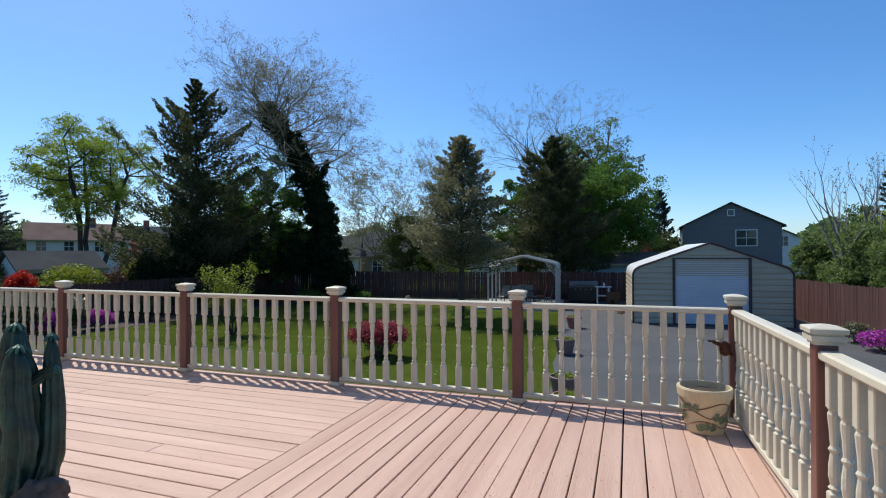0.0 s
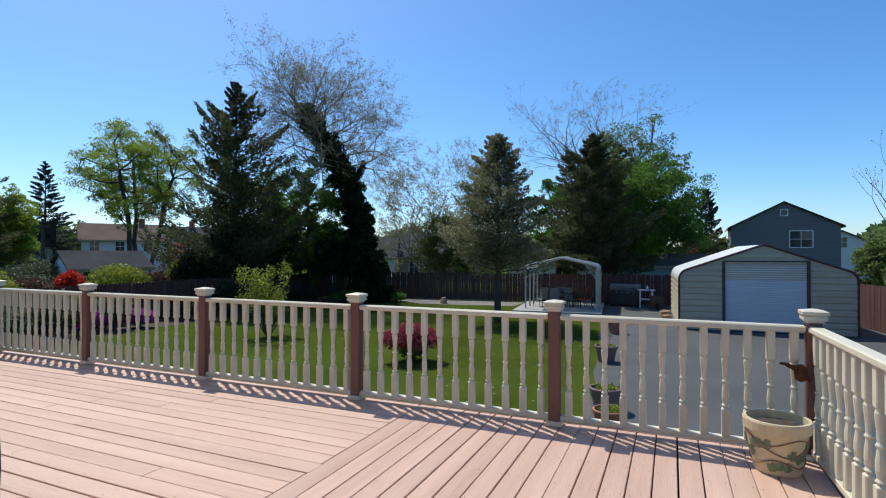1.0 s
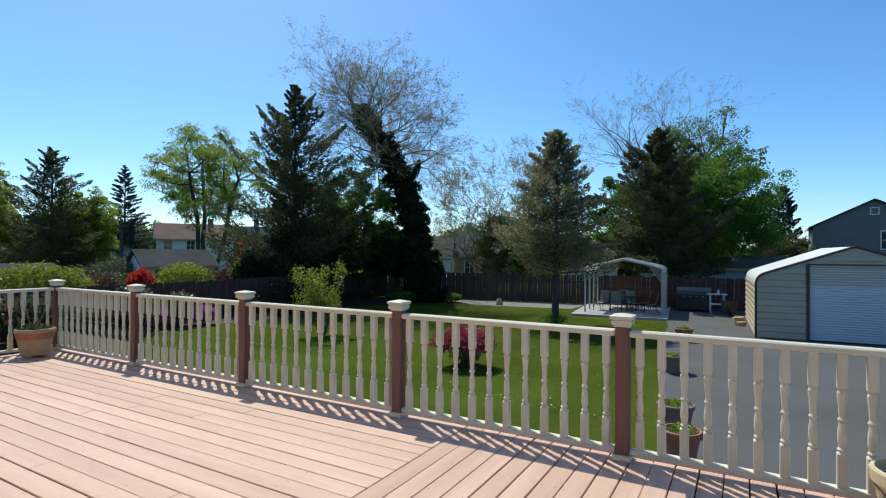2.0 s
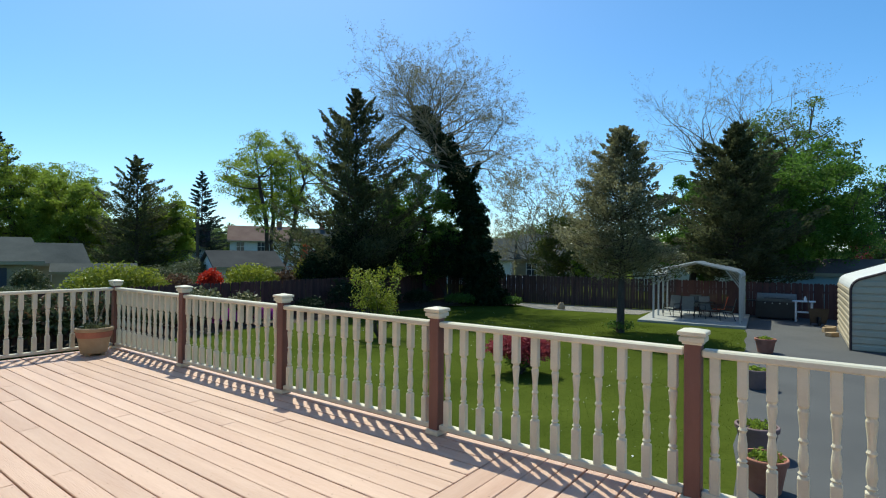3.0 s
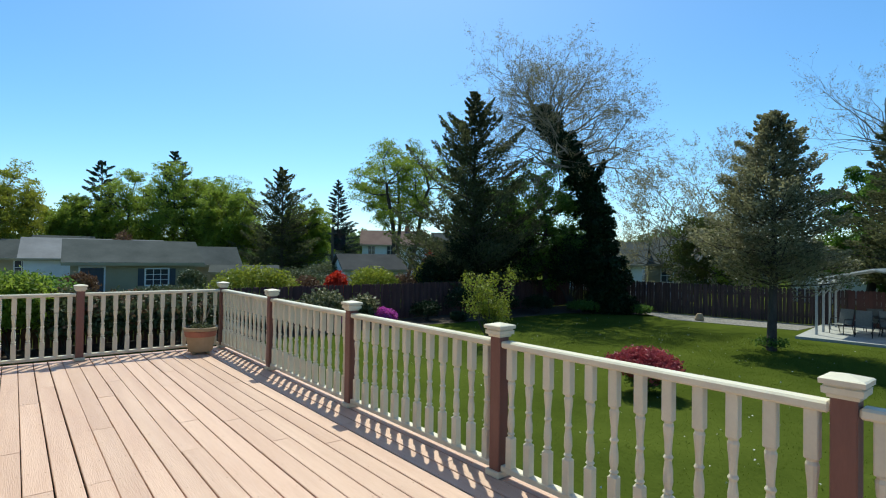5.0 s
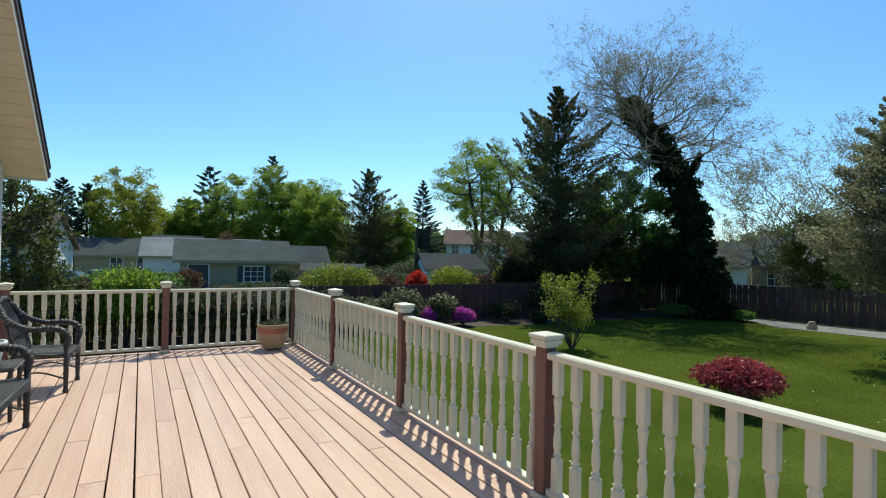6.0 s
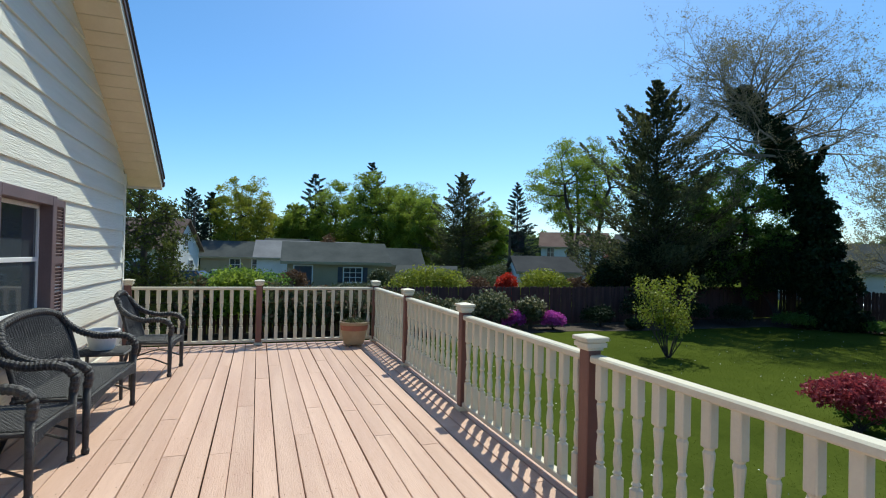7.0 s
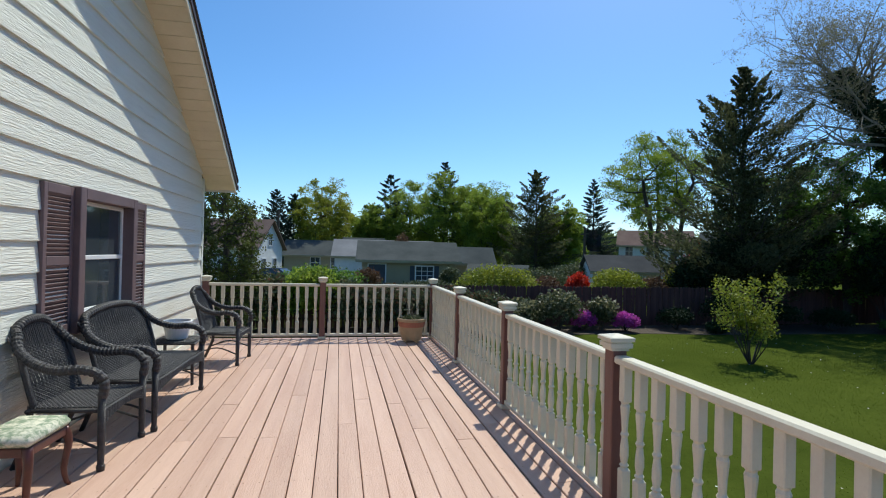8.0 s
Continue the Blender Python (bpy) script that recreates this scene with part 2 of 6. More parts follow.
def add_box(bm, x0, x1, y0, y1, z0, z1, bevel=0.0):
    b = bmesh.new()
    bmesh.ops.create_cube(b, size=1)
    for v in b.verts:
        v.co = Vector(((x0 + x1) / 2 + v.co.x * (x1 - x0), (y0 + y1) / 2 + v.co.y * (y1 - y0), (z0 + z1) / 2 + v.co.z * (z1 - z0)))
    if bevel:
        bmesh.ops.bevel(b, geom=b.edges[:], offset=bevel, segments=1, affect='EDGES')
    me = bpy.data.meshes.new("scratch")
    b.to_mesh(me)
    b.free()
    bm.from_mesh(me)
    bpy.data.meshes.remove(me)
    return bm


def box(x0, x1, y0, y1, z0, z1, bevel=0.0):
    return add_box(bmesh.new(), x0, x1, y0, y1, z0, z1, bevel)


def add_lathe(bm, profile, segs=16, at=(0, 0, 0), squash=1.0):
    """A turned form from (radius, height) pairs."""
    rings = []
    for r, h in profile:
        rings.append([bm.verts.new((at[0] + r * math.cos(2 * math.pi * i / segs), at[1] + squash * r * math.sin(2 * math.pi * i / segs), at[2] + h)) for i in range(segs)])
    for a, b in zip(rings, rings[1:]):
        for i in range(segs):
            j = (i + 1) % segs
            bm.faces.new((a[i], a[j], b[j], b[i]))
    bm.faces.new(rings[0][::-1])
    bm.faces.new(rings[-1])
    return bm


def lathe(profile, segs=16, at=(0, 0, 0), squash=1.0):
    return add_lathe(bmesh.new(), profile, segs, at, squash)


def add_tube(bm, pts, radii, sides=8):
    """A tube through points; radii one number or one a point."""
    pts = [Vector(p) for p in pts]
    if not isinstance(radii, (list, tuple)):
        radii = [radii] * len(pts)
    rings = []
    for i, p in enumerate(pts):
        d = (pts[min(i + 1, len(pts) - 1)] - pts[max(i - 1, 0)]).normalized()
        u = d.cross(Vector((0, 0, 1)) if abs(d.z) < 0.9 else Vector((1, 0, 0))).normalized()
        v = d.cross(u)
        rings.append([bm.verts.new(p + radii[i] * (u * math.cos(2 * math.pi * k / sides) + v * math.sin(2 * math.pi * k / sides))) for k in range(sides)])
    for a, b in zip(rings, rings[1:]):
        for k in range(sides):
            bm.faces.new((a[k], a[(k + 1) % sides], b[(k + 1) % sides], b[k]))
    bm.faces.new(rings[0][::-1])
    bm.faces.new(rings[-1])
    return bm


def tube(pts, radii, sides=8):
    return add_tube(bmesh.new(), pts, radii, sides)


def smooth_path(pts, steps=6):
    """Points along a smooth curve through the given ones."""
    p = [Vector(q) for q in pts]
    p = [2 * p[0] - p[1]] + p + [2 * p[-1] - p[-2]]
    out = []
    for i in range(1, len(p) - 2):
        for s in range(steps):
            t = s / steps
            a, b, c, d = p[i - 1], p[i], p[i + 1], p[i + 2]
            out.append(0.5 * (2 * b + (c - a) * t + (2 * a - 5 * b + 4 * c - d) * t * t + (3 * b - a - 3 * c + d) * t ** 3))
    out.append(p[-2])
    return out


# ---- ground ----
def sheet(name, pts, z, depth, material, label, category):
    bm = bmesh.new()
    top = [bm.verts.new((x, y, z)) for x, y in pts]
    low = [bm.verts.new((x, y, z - depth)) for x, y in pts]
    bm.faces.new(top)
    for i in range(len(pts)):
        j = (i + 1) % len(pts)
        bm.faces.new((top[j], top[i], low[i], low[j]))
    bmesh.ops.recalc_face_normals(bm, faces=bm.faces)
    return tagged(part(name, bm, material, None), label, category, kind="structure")


sheet("ground", [(-1500, -1500), (1500, -1500), (1500, 1500), (-1500, 1500)], GROUND, 0.5, LAWN, "green spring lawn with mown grass", "lawn")


def drive_edge(y):
    return 1.45 - 0.105 * (y - 4.5)


sheet("road", [(drive_edge(y) + 0.05 * math.sin(y * 2.1), y) for y in np.linspace(-12, 27.3, 40)] + [(10.2, 27.3), (12.0, -12)], GROUND + 0.02, 0.2, ASPHALT, "worn grey asphalt driveway beside the lawn", "driveway")
sheet("pavement", [(-4.55, 20.25), (-0.25, 20.55), (-0.75, 26.3), (-5.15, 26.0)], GROUND + 0.10, 0.3, CONCRETE, "pale concrete patio slab under the metal canopy", "patio")
sheet("gravel_bed", [(-12.9, 23.7), (-10.6, 22.2), (-5.3, 23.1), (-5.2, 25.9), (-12.9, 25.1)], GROUND + 0.015, 0.1, GRAVEL, "pale gravel bed along the back fence", "gravel")
sheet("soil_bed", [(-17.9, -9), (-15.9, -9), (-15.8, 4), (-16.0, 9.5), (-15.6, 12), (-15.5, 20), (-13.5, 22.2), (-12.6, 23.2), (-12.95, 25.0), (-18.4, 24.4)], GROUND + 0.012, 0.1, SOIL, "dark planting bed along the side fence", "soil")


# ---- railing ----
def railing_post(at, group):
    p = thing("railing_post", at, "brown painted post with a cream cap", "post", group)
    part("shaft", box(-0.046, 0.046, -0.046, 0.046, 0, 0.965, 0.006), BROWN, p)
    bm = box(-0.064, 0.064, -0.064, 0.064, 0, 0.042, 0.006)
    part("plinth", bm, CREAM, p, "cream plinth")
    bm = bmesh.new()
    steps = [(0.054, 0.942), (0.055, 0.955), (0.069, 0.960), (0.070, 0.985), (0.063, 0.988), (0.063, 0.994), (0.077, 0.998), (0.078, 1.018), (0.071, 1.023), (0.012, 1.036)]
    rings = [[bm.verts.new((sx * r, sy * r, h)) for sx, sy in ((-1, -1), (1, -1), (1, 1), (-1, 1))] for r, h in steps]
    for a, b in zip(rings, rings[1:]):
        for i in range(4):
            bm.faces.new((a[i], a[(i + 1) % 4], b[(i + 1) % 4], b[i]))
    bm.faces.new(rings[0][::-1])
    bm.faces.new(rings[-1])
    part("cap", bm, CREAM, p, "cream stepped cap")
    return p


def baluster_mesh():
    bm = bmesh.new()
    add_box(bm, -0.027, 0.027, -0.027, 0.027, 0.665, 0.88, 0.005)
    add_box(bm, -0.027, 0.027, -0.027, 0.027, 0.08, 0.285, 0.005)
    add_lathe(bm, [(0.028, 0.284), (0.017, 0.296), (0.027, 0.307), (0.018, 0.32), (0.025, 0.36), (0.024, 0.41), (0.017, 0.465), (0.025, 0.482), (0.017, 0.497), (0.020, 0.56), (0.025, 0.61), (0.027, 0.64), (0.021, 0.655), (0.027, 0.667)], 10)
    me = bpy.data.meshes.new("baluster")
    bm.to_mesh(me)
    bm.free()
    me.materials.append(CREAM)
    return me


BALUSTER = baluster_mesh()


def railing(a, b, count=12):
    """One section between two posts."""
    a, b = Vector(a), Vector(b)
    length = (b - a).length
    turn = math.degrees(math.atan2(b.y - a.y, b.x - a.x))
    r = thing("railing_section", (a.x, a.y, 0), "cream wooden deck railing with turned balusters", "railing", "deck railing", turn)
    e = 0.048
    part("top_rail", box(e, length - e, -0.042, 0.042, 0.872, 0.918, 0.010), CREAM, r)
    part("bottom_rail", box(e, length - e, -0.032, 0.032, 0.045, 0.085, 0.006), CREAM, r)
    span = length - 2 * 0.115
    for i in range(count):
        o = new("baluster", BALUSTER)
        o.parent = r
        o.location = (0.115 + span * i / (count - 1), 0, 0)
        o.rotation_euler = (0, 0, random.uniform(-0.03, 0.03))
    return r


LONG = (3.72, 1.93, 0.0, -2.03, -4.09, -6.13)
posts = [(x, RAIL_Y) for x in LONG] + [(-6.13, -2.79), (-6.13, -4.62), (3.775, -2.78), (3.82, -4.58), (3.86, -6.35), (3.89, -7.9)]
first = railing_post((*posts[0], 0), "deck posts")
for x, y in posts[1:]:
    copy_thing(first, pose(x, y, 0))
for i, j in ((1, 0), (2, 1), (3, 2), (4, 3), (5, 4), (6, 5), (7, 6), (8, 0), (9, 8), (10, 9), (11, 10)):
    railing(Vector((*posts[i], 0)), Vector((*posts[j], 0)))


# ---- the house beside the deck ----
WALL_Y, LEFT_X, RIGHT_X = -4.69, -6.06, 0.75
RIDGE_X, EAVE_Z, PITCH = -1.5, 2.57, 0.585


def soffit_z(x):
    return EAVE_Z + PITCH * ((x - LEFT_X) if x < RIDGE_X else (2 * RIDGE_X - LEFT_X - x))


WIN = (-3.02, -2.0, 0.86, 1.86)


def wall_with_hole():
    """The gable wall core, with the window's opening through it."""
    bm = bmesh.new()
    add_box(bm, LEFT_X + 0.01, WIN[0], WALL_Y - 0.2, WALL_Y - 0.025, GROUND, EAVE_Z)
    add_box(bm, WIN[1], RIGHT_X - 0.01, WALL_Y - 0.2, WALL_Y - 0.025, GROUND, EAVE_Z)
    add_box(bm, WIN[0], WIN[1], WALL_Y - 0.2, WALL_Y - 0.025, GROUND, WIN[2])
    add_box(bm, WIN[0], WIN[1], WALL_Y - 0.2, WALL_Y - 0.025, WIN[3], EAVE_Z)
    pts = [(LEFT_X + 0.01, EAVE_Z), (RIGHT_X - 0.01, EAVE_Z), (RIGHT_X - 0.01, soffit_z(RIGHT_X)), (RIDGE_X, soffit_z(RIDGE_X))]
    f = [bm.verts.new((x, WALL_Y - 0.025, z)) for x, z in pts]
    k = [bm.verts.new((x, WALL_Y - 0.2, z)) for x, z in pts]
    bm.faces.new(f[::-1])
    bm.faces.new(k)
    for i in range(4):
        bm.faces.new((f[i], f[(i + 1) % 4], k[(i + 1) % 4], k[i]))
    return bm


wall_north = tagged(part("wall_north", wall_with_hole(), SIDING, None), "pale cream lap siding gable wall of the house", "wall", kind="structure")
bm = bmesh.new()
add_box(bm, LEFT_X, LEFT_X + 0.2, -14, WALL_Y - 0.21, GROUND, EAVE_Z - 0.1)
add_box(bm, RIGHT_X - 0.2, RIGHT_X, -14, WALL_Y - 0.21, GROUND, soffit_z(RIGHT_X) - 0.1)
tagged(part("wall_sides", bm, SIDING, None), "pale cream side walls of the house", "wall", kind="structure")
tagged(part("wall_south", box(LEFT_X, 5.0, -14.2, -14.0, GROUND, EAVE_Z), SIDING, None), "plain cream rear wall", "wall", kind="structure")
tagged(part("corner_trim", box(LEFT_X - 0.02, LEFT_X + 0.06, WALL_Y - 0.06, WALL_Y + 0.025, GROUND, EAVE_Z, 0.004), SIDING, None), "narrow cream corner board", "trim", kind="structure")
tagged(part("baseboard", box(LEFT_X, RIGHT_X, WALL_Y, WALL_Y + 0.03, 0.0, 0.10, 0.004), SIDING, None), "cream board where wall meets deck", "baseboard", kind="structure")


def slope_slab(x0, x1, y0, y1, low, high):
    """A slab that follows the roof's pitch, between two heights over the soffit."""
    bm = bmesh.new()
    v = [bm.verts.new((x, y, soffit_z(x) + h)) for h in (low, high) for x, y in ((x0, y0), (x1, y0), (x1, y1), (x0, y1))]
    for q in ((3, 2, 1, 0), (4, 5, 6, 7), (0, 1, 5, 4), (1, 2, 6, 5), (2, 3, 7, 6), (3, 0, 4, 7)):
        bm.faces.new([v[i] for i in q])
    return bm


roof = tagged(thing("roof", (0, 0, 0), "dark shingle roof with cream rake soffit", "roof"), kind="structure")
OUT_Y = -4.24
part("shingles", slope_slab(LEFT_X - 0.30, RIDGE_X, -14.3, OUT_Y + 0.03, 0.17, 0.215), SHINGLE_DARK, roof)
part("shingles", slope_slab(RIDGE_X, RIGHT_X + 0.3, -14.3, OUT_Y + 0.03, 0.17, 0.215), SHINGLE_DARK, roof)
part("rake_board", slope_slab(LEFT_X - 0.26, RIDGE_X, OUT_Y - 0.02, OUT_Y, -0.02, 0.168), CREAM, roof, "cream rake board")
part("rake_board", slope_slab(RIDGE_X, RIGHT_X + 0.26, OUT_Y - 0.02, OUT_Y, -0.02, 0.168), CREAM, roof, "cream rake board")
part("rake_cap", slope_slab(LEFT_X - 0.28, RIDGE_X, OUT_Y + 0.001, OUT_Y + 0.018, 0.085, 0.168), TRIM_DARK, roof, "dark drip edge")
x = LEFT_X - 0.25
k = 0
while x < RIDGE_X - 0.05:
    x1 = min(x + 0.172, RIDGE_X)
    part("soffit_panel", slope_slab(x + 0.004, x1 - 0.004, WALL_Y + 0.002, OUT_Y - 0.022, 0.0, 0.012), SOFFIT, roof)
    x = x1
part("soffit_backing", slope_slab(LEFT_X - 0.25, RIDGE_X, WALL_Y + 0.002, OUT_Y - 0.022, 0.014, 0.03), SOFFIT, roof)
part("soffit_side", slope_slab(RIDGE_X, RIGHT_X + 0.25, WALL_Y + 0.002, OUT_Y - 0.022, 0.0, 0.02), SOFFIT, roof)
part("eave_board", box(LEFT_X - 0.28, LEFT_X - 0.262, -14, OUT_Y - 0.0, soffit_z(LEFT_X - 0.27) - 0.02, soffit_z(LEFT_X - 0.27) + 0.16), CREAM, roof)
gz = soffit_z(LEFT_X - 0.3)
part("gutter", box(LEFT_X - 0.40, LEFT_X - 0.283, -14, OUT_Y + 0.02, gz + 0.05, gz + 0.15, 0.02), TRIM_DARK, roof, "dark brown gutter end")


# ---- window with shutters ----
window = tagged(thing("window_1", (0, WALL_Y, 0), "sash window with mauve frame and louvred shutters", "window"), kind="structure")
bm = bmesh.new()
fx0, fx1, fz0, fz1 = -3.12, -1.895, 0.76, 1.955
for q in ((fx0, WIN[0], fz0, fz1), (WIN[1], fx1, fz0, fz1), (WIN[0], WIN[1], WIN[3], fz1), (WIN[0], WIN[1], fz0, WIN[2])):
    add_box(bm, q[0], q[1], -0.02, 0.088, q[2], q[3], 0.005)
part("window_frame", bm, MAUVE, window, "mauve painted casing")
part("window_sill", box(WIN[0], WIN[1], -0.14, 0.05, WIN[2], WIN[2] + 0.03, 0.006), WHITE, window, "white sill")
bm = bmesh.new()
for x0, x1, z0, z1 in ((WIN[0], WIN[0] + 0.03, 0.89, 1.86), (WIN[1] - 0.03, WIN[1], 0.89, 1.86), (WIN[0], WIN[1], 1.825, 1.86), (WIN[0] + 0.03, WIN[1] - 0.03, 1.35, 1.39), (WIN[0] + 0.03, WIN[1] - 0.03, 0.89, 0.93)):
    add_box(bm, x0, x1, -0.045, -0.012, z0, z1, 0.004)
part("sash", bm, WHITE, window, "white vinyl sash")
part("pane", box(WIN[0] + 0.02, WIN[1] - 0.02, -0.036, -0.030, 1.38, 1.84), GLASS, window, "dark upper pane")
part("pane", box(WIN[0] + 0.02, WIN[1] - 0.02, -0.030, -0.024, 0.92, 1.36), GLASS, window, "dark lower pane")
# dark sheet behind the sash; its colour stands in for the unlit room
part("blind", box(WIN[0], WIN[1], -0.198, -0.19, 0.86, 1.86), SHUTTER_BLUE, window, "dark sheet standing in for the unlit room")


def shutter(x0, x1, z0, z1):
    s = part("shutter", box(x0, x1, 0.0, 0.012, z0, z1), MAUVE, window, "mauve louvred shutter")
    bm = bmesh.new()
    zm = (z0 + z1) / 2
    for q in ((x0, x0 + 0.05, z0, z1), (x1 - 0.05, x1, z0, z1), (x0 + 0.05, x1 - 0.05, z1 - 0.07, z1), (x0 + 0.05, x1 - 0.05, z0, z0 + 0.08), (x0 + 0.05, x1 - 0.05, zm - 0.035, zm + 0.035)):
        add_box(bm, q[0], q[1], 0.012, 0.042, q[2], q[3], 0.003)
    part("shutter_frame", bm, MAUVE, s)
    slat = None
    for a, b in ((z0 + 0.08, zm - 0.035), (zm + 0.035, z1 - 0.07)):
        n = int((b - a) / 0.032)
        for i in range(n):
            z = a + (i + 0.5) * (b - a) / n
            if slat is None:
                slat = part("slat", box(-(x1 - x0) / 2 + 0.052, (x1 - x0) / 2 - 0.052, -0.003, 0.003, -0.019, 0.019), MAUVE, s)
                slat.matrix_basis = pose((x0 + x1) / 2, 0.026, z, -38)
            else:
                same(slat, ((x0 + x1) / 2, 0.026, z), s, (-38, 0, 0))


shutter(-1.89, -1.45, 0.77, 1.94)
shutter(-3.50, -3.125, 0.77, 1.94)


# ---- metal garage ----
def garage(at, turn):
    g = thing("metal_garage", at, "cream ribbed steel garage with brown trim", "garage", turn=turn)
    W, D = 5.75, 6.2
    rib = 0.23
    outline = [(0, 0), (0, 1.95)] + [(0.42 - 0.42 * math.cos(a), 1.95 + 0.40 * math.sin(a)) for a in np.linspace(0.25, 1.25, 5)] + [(W / 2, 3.27)]
    outline += [(W - x, z) for x, z in outline[-2::-1]]
    d0, d1, dh = 1.55, 4.28, 2.62

    def top_at(x):
        for (xa, za), (xb, zb) in zip(outline, outline[1:]):
            if xa <= x <= xb and xb > xa:
                return za + (zb - za) * (x - xa) / (xb - xa)
        return 0.0

    # front: horizontal ribbed panels, each lapping the one below
    z = 0.0
    while z < 3.2:
        z1 = min(z + rib, 3.25)
        for xa, xb in ((0.02, d0 - 0.05), (d1 + 0.05, W - 0.02)) if z1 <= dh + 0.12 else ((0.02, W - 0.02),):
            ends = [x for x in np.linspace(xa, xb, 60) if top_at(x) > z1 + 0.01 or (z1 <= 1.95)]
            if len(ends) > 2:
                bm = bmesh.new()
                xs0, xs1 = ends[0], ends[-1]
                prof = [(0.0, z), (-0.035, z + 0.03), (-0.035, z1 - 0.07), (0.0, z1 - 0.03), (0.0, z1)]
                rows = [[bm.verts.new((x, y, h)) for y, h in prof] for x in (xs0, xs1)]
                for i in range(4):
                    bm.faces.new((rows[0][i], rows[1][i], rows[1][i + 1], rows[0][i + 1]))
                part("front_panel", bm, METAL, g)
        z = z1
    bm = bmesh.new()
    for xa, xb in ((0.02, d0), (d1, W - 0.02)):
        add_box(bm, xa, xb, 0.004, 0.03, 0, 1.95)
    pts = [(x, h) for x, h in outline if h >= 1.95]
    f = [bm.verts.new((x, 0.004, h)) for x, h in pts]
    k = [bm.verts.new((x, 0.03, h)) for x, h in pts]
    bm.faces.new(f[::-1])
    bm.faces.new(k)
    part("front_wall", bm, METAL, g)
    # sides and roof: one ribbed skin swept over the outline, in strips along its length
    n = int(D / 0.115)
    ys = [D * i / n for i in range(n + 1)]
    bm = bmesh.new()
    rows = []
    for i, y in enumerate(ys):
        rows.append([bm.verts.new((x, y, h)) for x, h in outline])
    for a, b in zip(rows, rows[1:]):
        for i in range(1, len(outline) - 2):
            bm.faces.new((a[i], b[i], b[i + 1], a[i + 1]))
    part("roof", bm, STEEL_WHITE, g, "white steel roof")
    for x, s in ((0, -1), (W, 1)):
        bm = bmesh.new()
        z = 0.0
        prof = []
        while z < 1.94:
            prof += [(0.0, z), (0.03, z + 0.04), (0.03, z + 0.15), (0.0, z + 0.19)]
            z += 0.22
        prof.append((0.0, 1.97))
        a = [bm.verts.new((x + s * o, 0.0, h)) for o, h in prof]
        b = [bm.verts.new((x + s * o, D, h)) for o, h in prof]
        for i in range(len(prof) - 1):
            bm.faces.new((a[i], a[i + 1], b[i + 1], b[i]) if s < 0 else (a[i + 1], a[i], b[i], b[i + 1]))
        part("side_wall", bm, METAL, g)
    part("back_wall", box(0.02, W - 0.02, D - 0.03, D, 0, 2.0), METAL, g)
    for (xa, za), (xb, zb) in zip(outline, outline[1:]):
        part("edge_trim", tube([(xa, -0.03, za), (xb, -0.03, zb)], 0.042, 6), TRIM_DARK, g, "brown edge trim")
    for x in (d0, d1):
        part("door_trim", box(x - 0.05, x + 0.05, -0.06, 0.03, 0, dh + 0.05, 0.006), TRIM_DARK, g, "brown door trim")
    part("door_head", box(d0 + 0.05, d1 - 0.05, -0.055, 0.03, dh, dh + 0.05, 0.006), TRIM_DARK, g)
    door = part("roller_door", box(d0 + 0.05, d1 - 0.05, 0.02, 0.035, 0.03, dh), DOOR_STEEL, g, "pale blue-grey roller door")
    slat = None
    for i in range(30):
        zz = 0.06 + i * (dh - 0.08) / 30
        if slat is None:
            slat = part("slat", tube([(d0 + 0.06, 0.018, 0), (d1 - 0.06, 0.018, 0)], 0.022, 6), DOOR_STEEL, door)
            slat.matrix_basis = pose(0, 0, zz)
        else:
            same(slat, (0, 0, zz))
    part("door_seal", box(d0 + 0.05, d1 - 0.05, -0.01, 0.03, 0.0, 0.035), RUBBER, door)
    return g


garage((3.08, 17.15, GROUND + 0.02), 2.5)


# ---- metal canopy on the patio ----
def canopy():
    c = thing("patio_canopy", (-2.53, 23.45, GROUND + 0.02), "white steel canopy with a ribbed gable roof", "canopy", turn=4)
    half, deep = 1.78, 1.85
    for x in (-half, half):
        for i in range(4):
            y = -deep + i * 2 * deep / 3
            part("post", box(x - 0.04, x + 0.04, y - 0.04, y + 0.04, 0, 2.2, 0.006), CANOPY_STEEL, c)
            s = -1 if x > 0 else 1
            part("brace", tube([(x, y, 1.62), (x + s * 0.55, y, 2.38)], 0.025, 6), CANOPY_STEEL, c)
        part("base_rail", box(x - 0.035, x + 0.035, -deep, deep, 0.0, 0.05, 0.006), CANOPY_STEEL, c)
    for s in (-1, 1):
        prof = [(0, 2.74), (0.6, 2.60), (1.2, 2.46), (1.66, 2.34), (1.80, 2.24), (1.83, 2.08)]
        for k in range(9):
            y0 = -deep - 0.08 + k * (2 * deep + 0.16) / 9
            y1 = y0 + (2 * deep + 0.16) / 9
            bm = bmesh.new()
            sect = [(y0, 0.0), (y0 + 0.02, 0.035), (y0 + 0.07, 0.035), (y0 + 0.09, 0.0), (y1, 0.0)]
            rows = [[bm.verts.new((s * x, y, z + h)) for y, h in sect] for x, z in prof]
            for a, b in zip(rows, rows[1:]):
                for i in range(len(sect) - 1):
                    bm.faces.new((a[i], a[i + 1], b[i + 1], b[i]))
            bmesh.ops.solidify(bm, geom=bm.faces[:], thickness=0.006)
            part("roof_panel", bm, STEEL_WHITE, c)
    for i in range(4):
        y = -deep + i * 2 * deep / 3
        part("rafter", tube([(-half, y, 2.2), (-half + 0.2, y, 2.33), (0, y, 2.70), (half - 0.2, y, 2.33), (half, y, 2.2)], 0.03, 6), CANOPY_STEEL, c)


canopy()


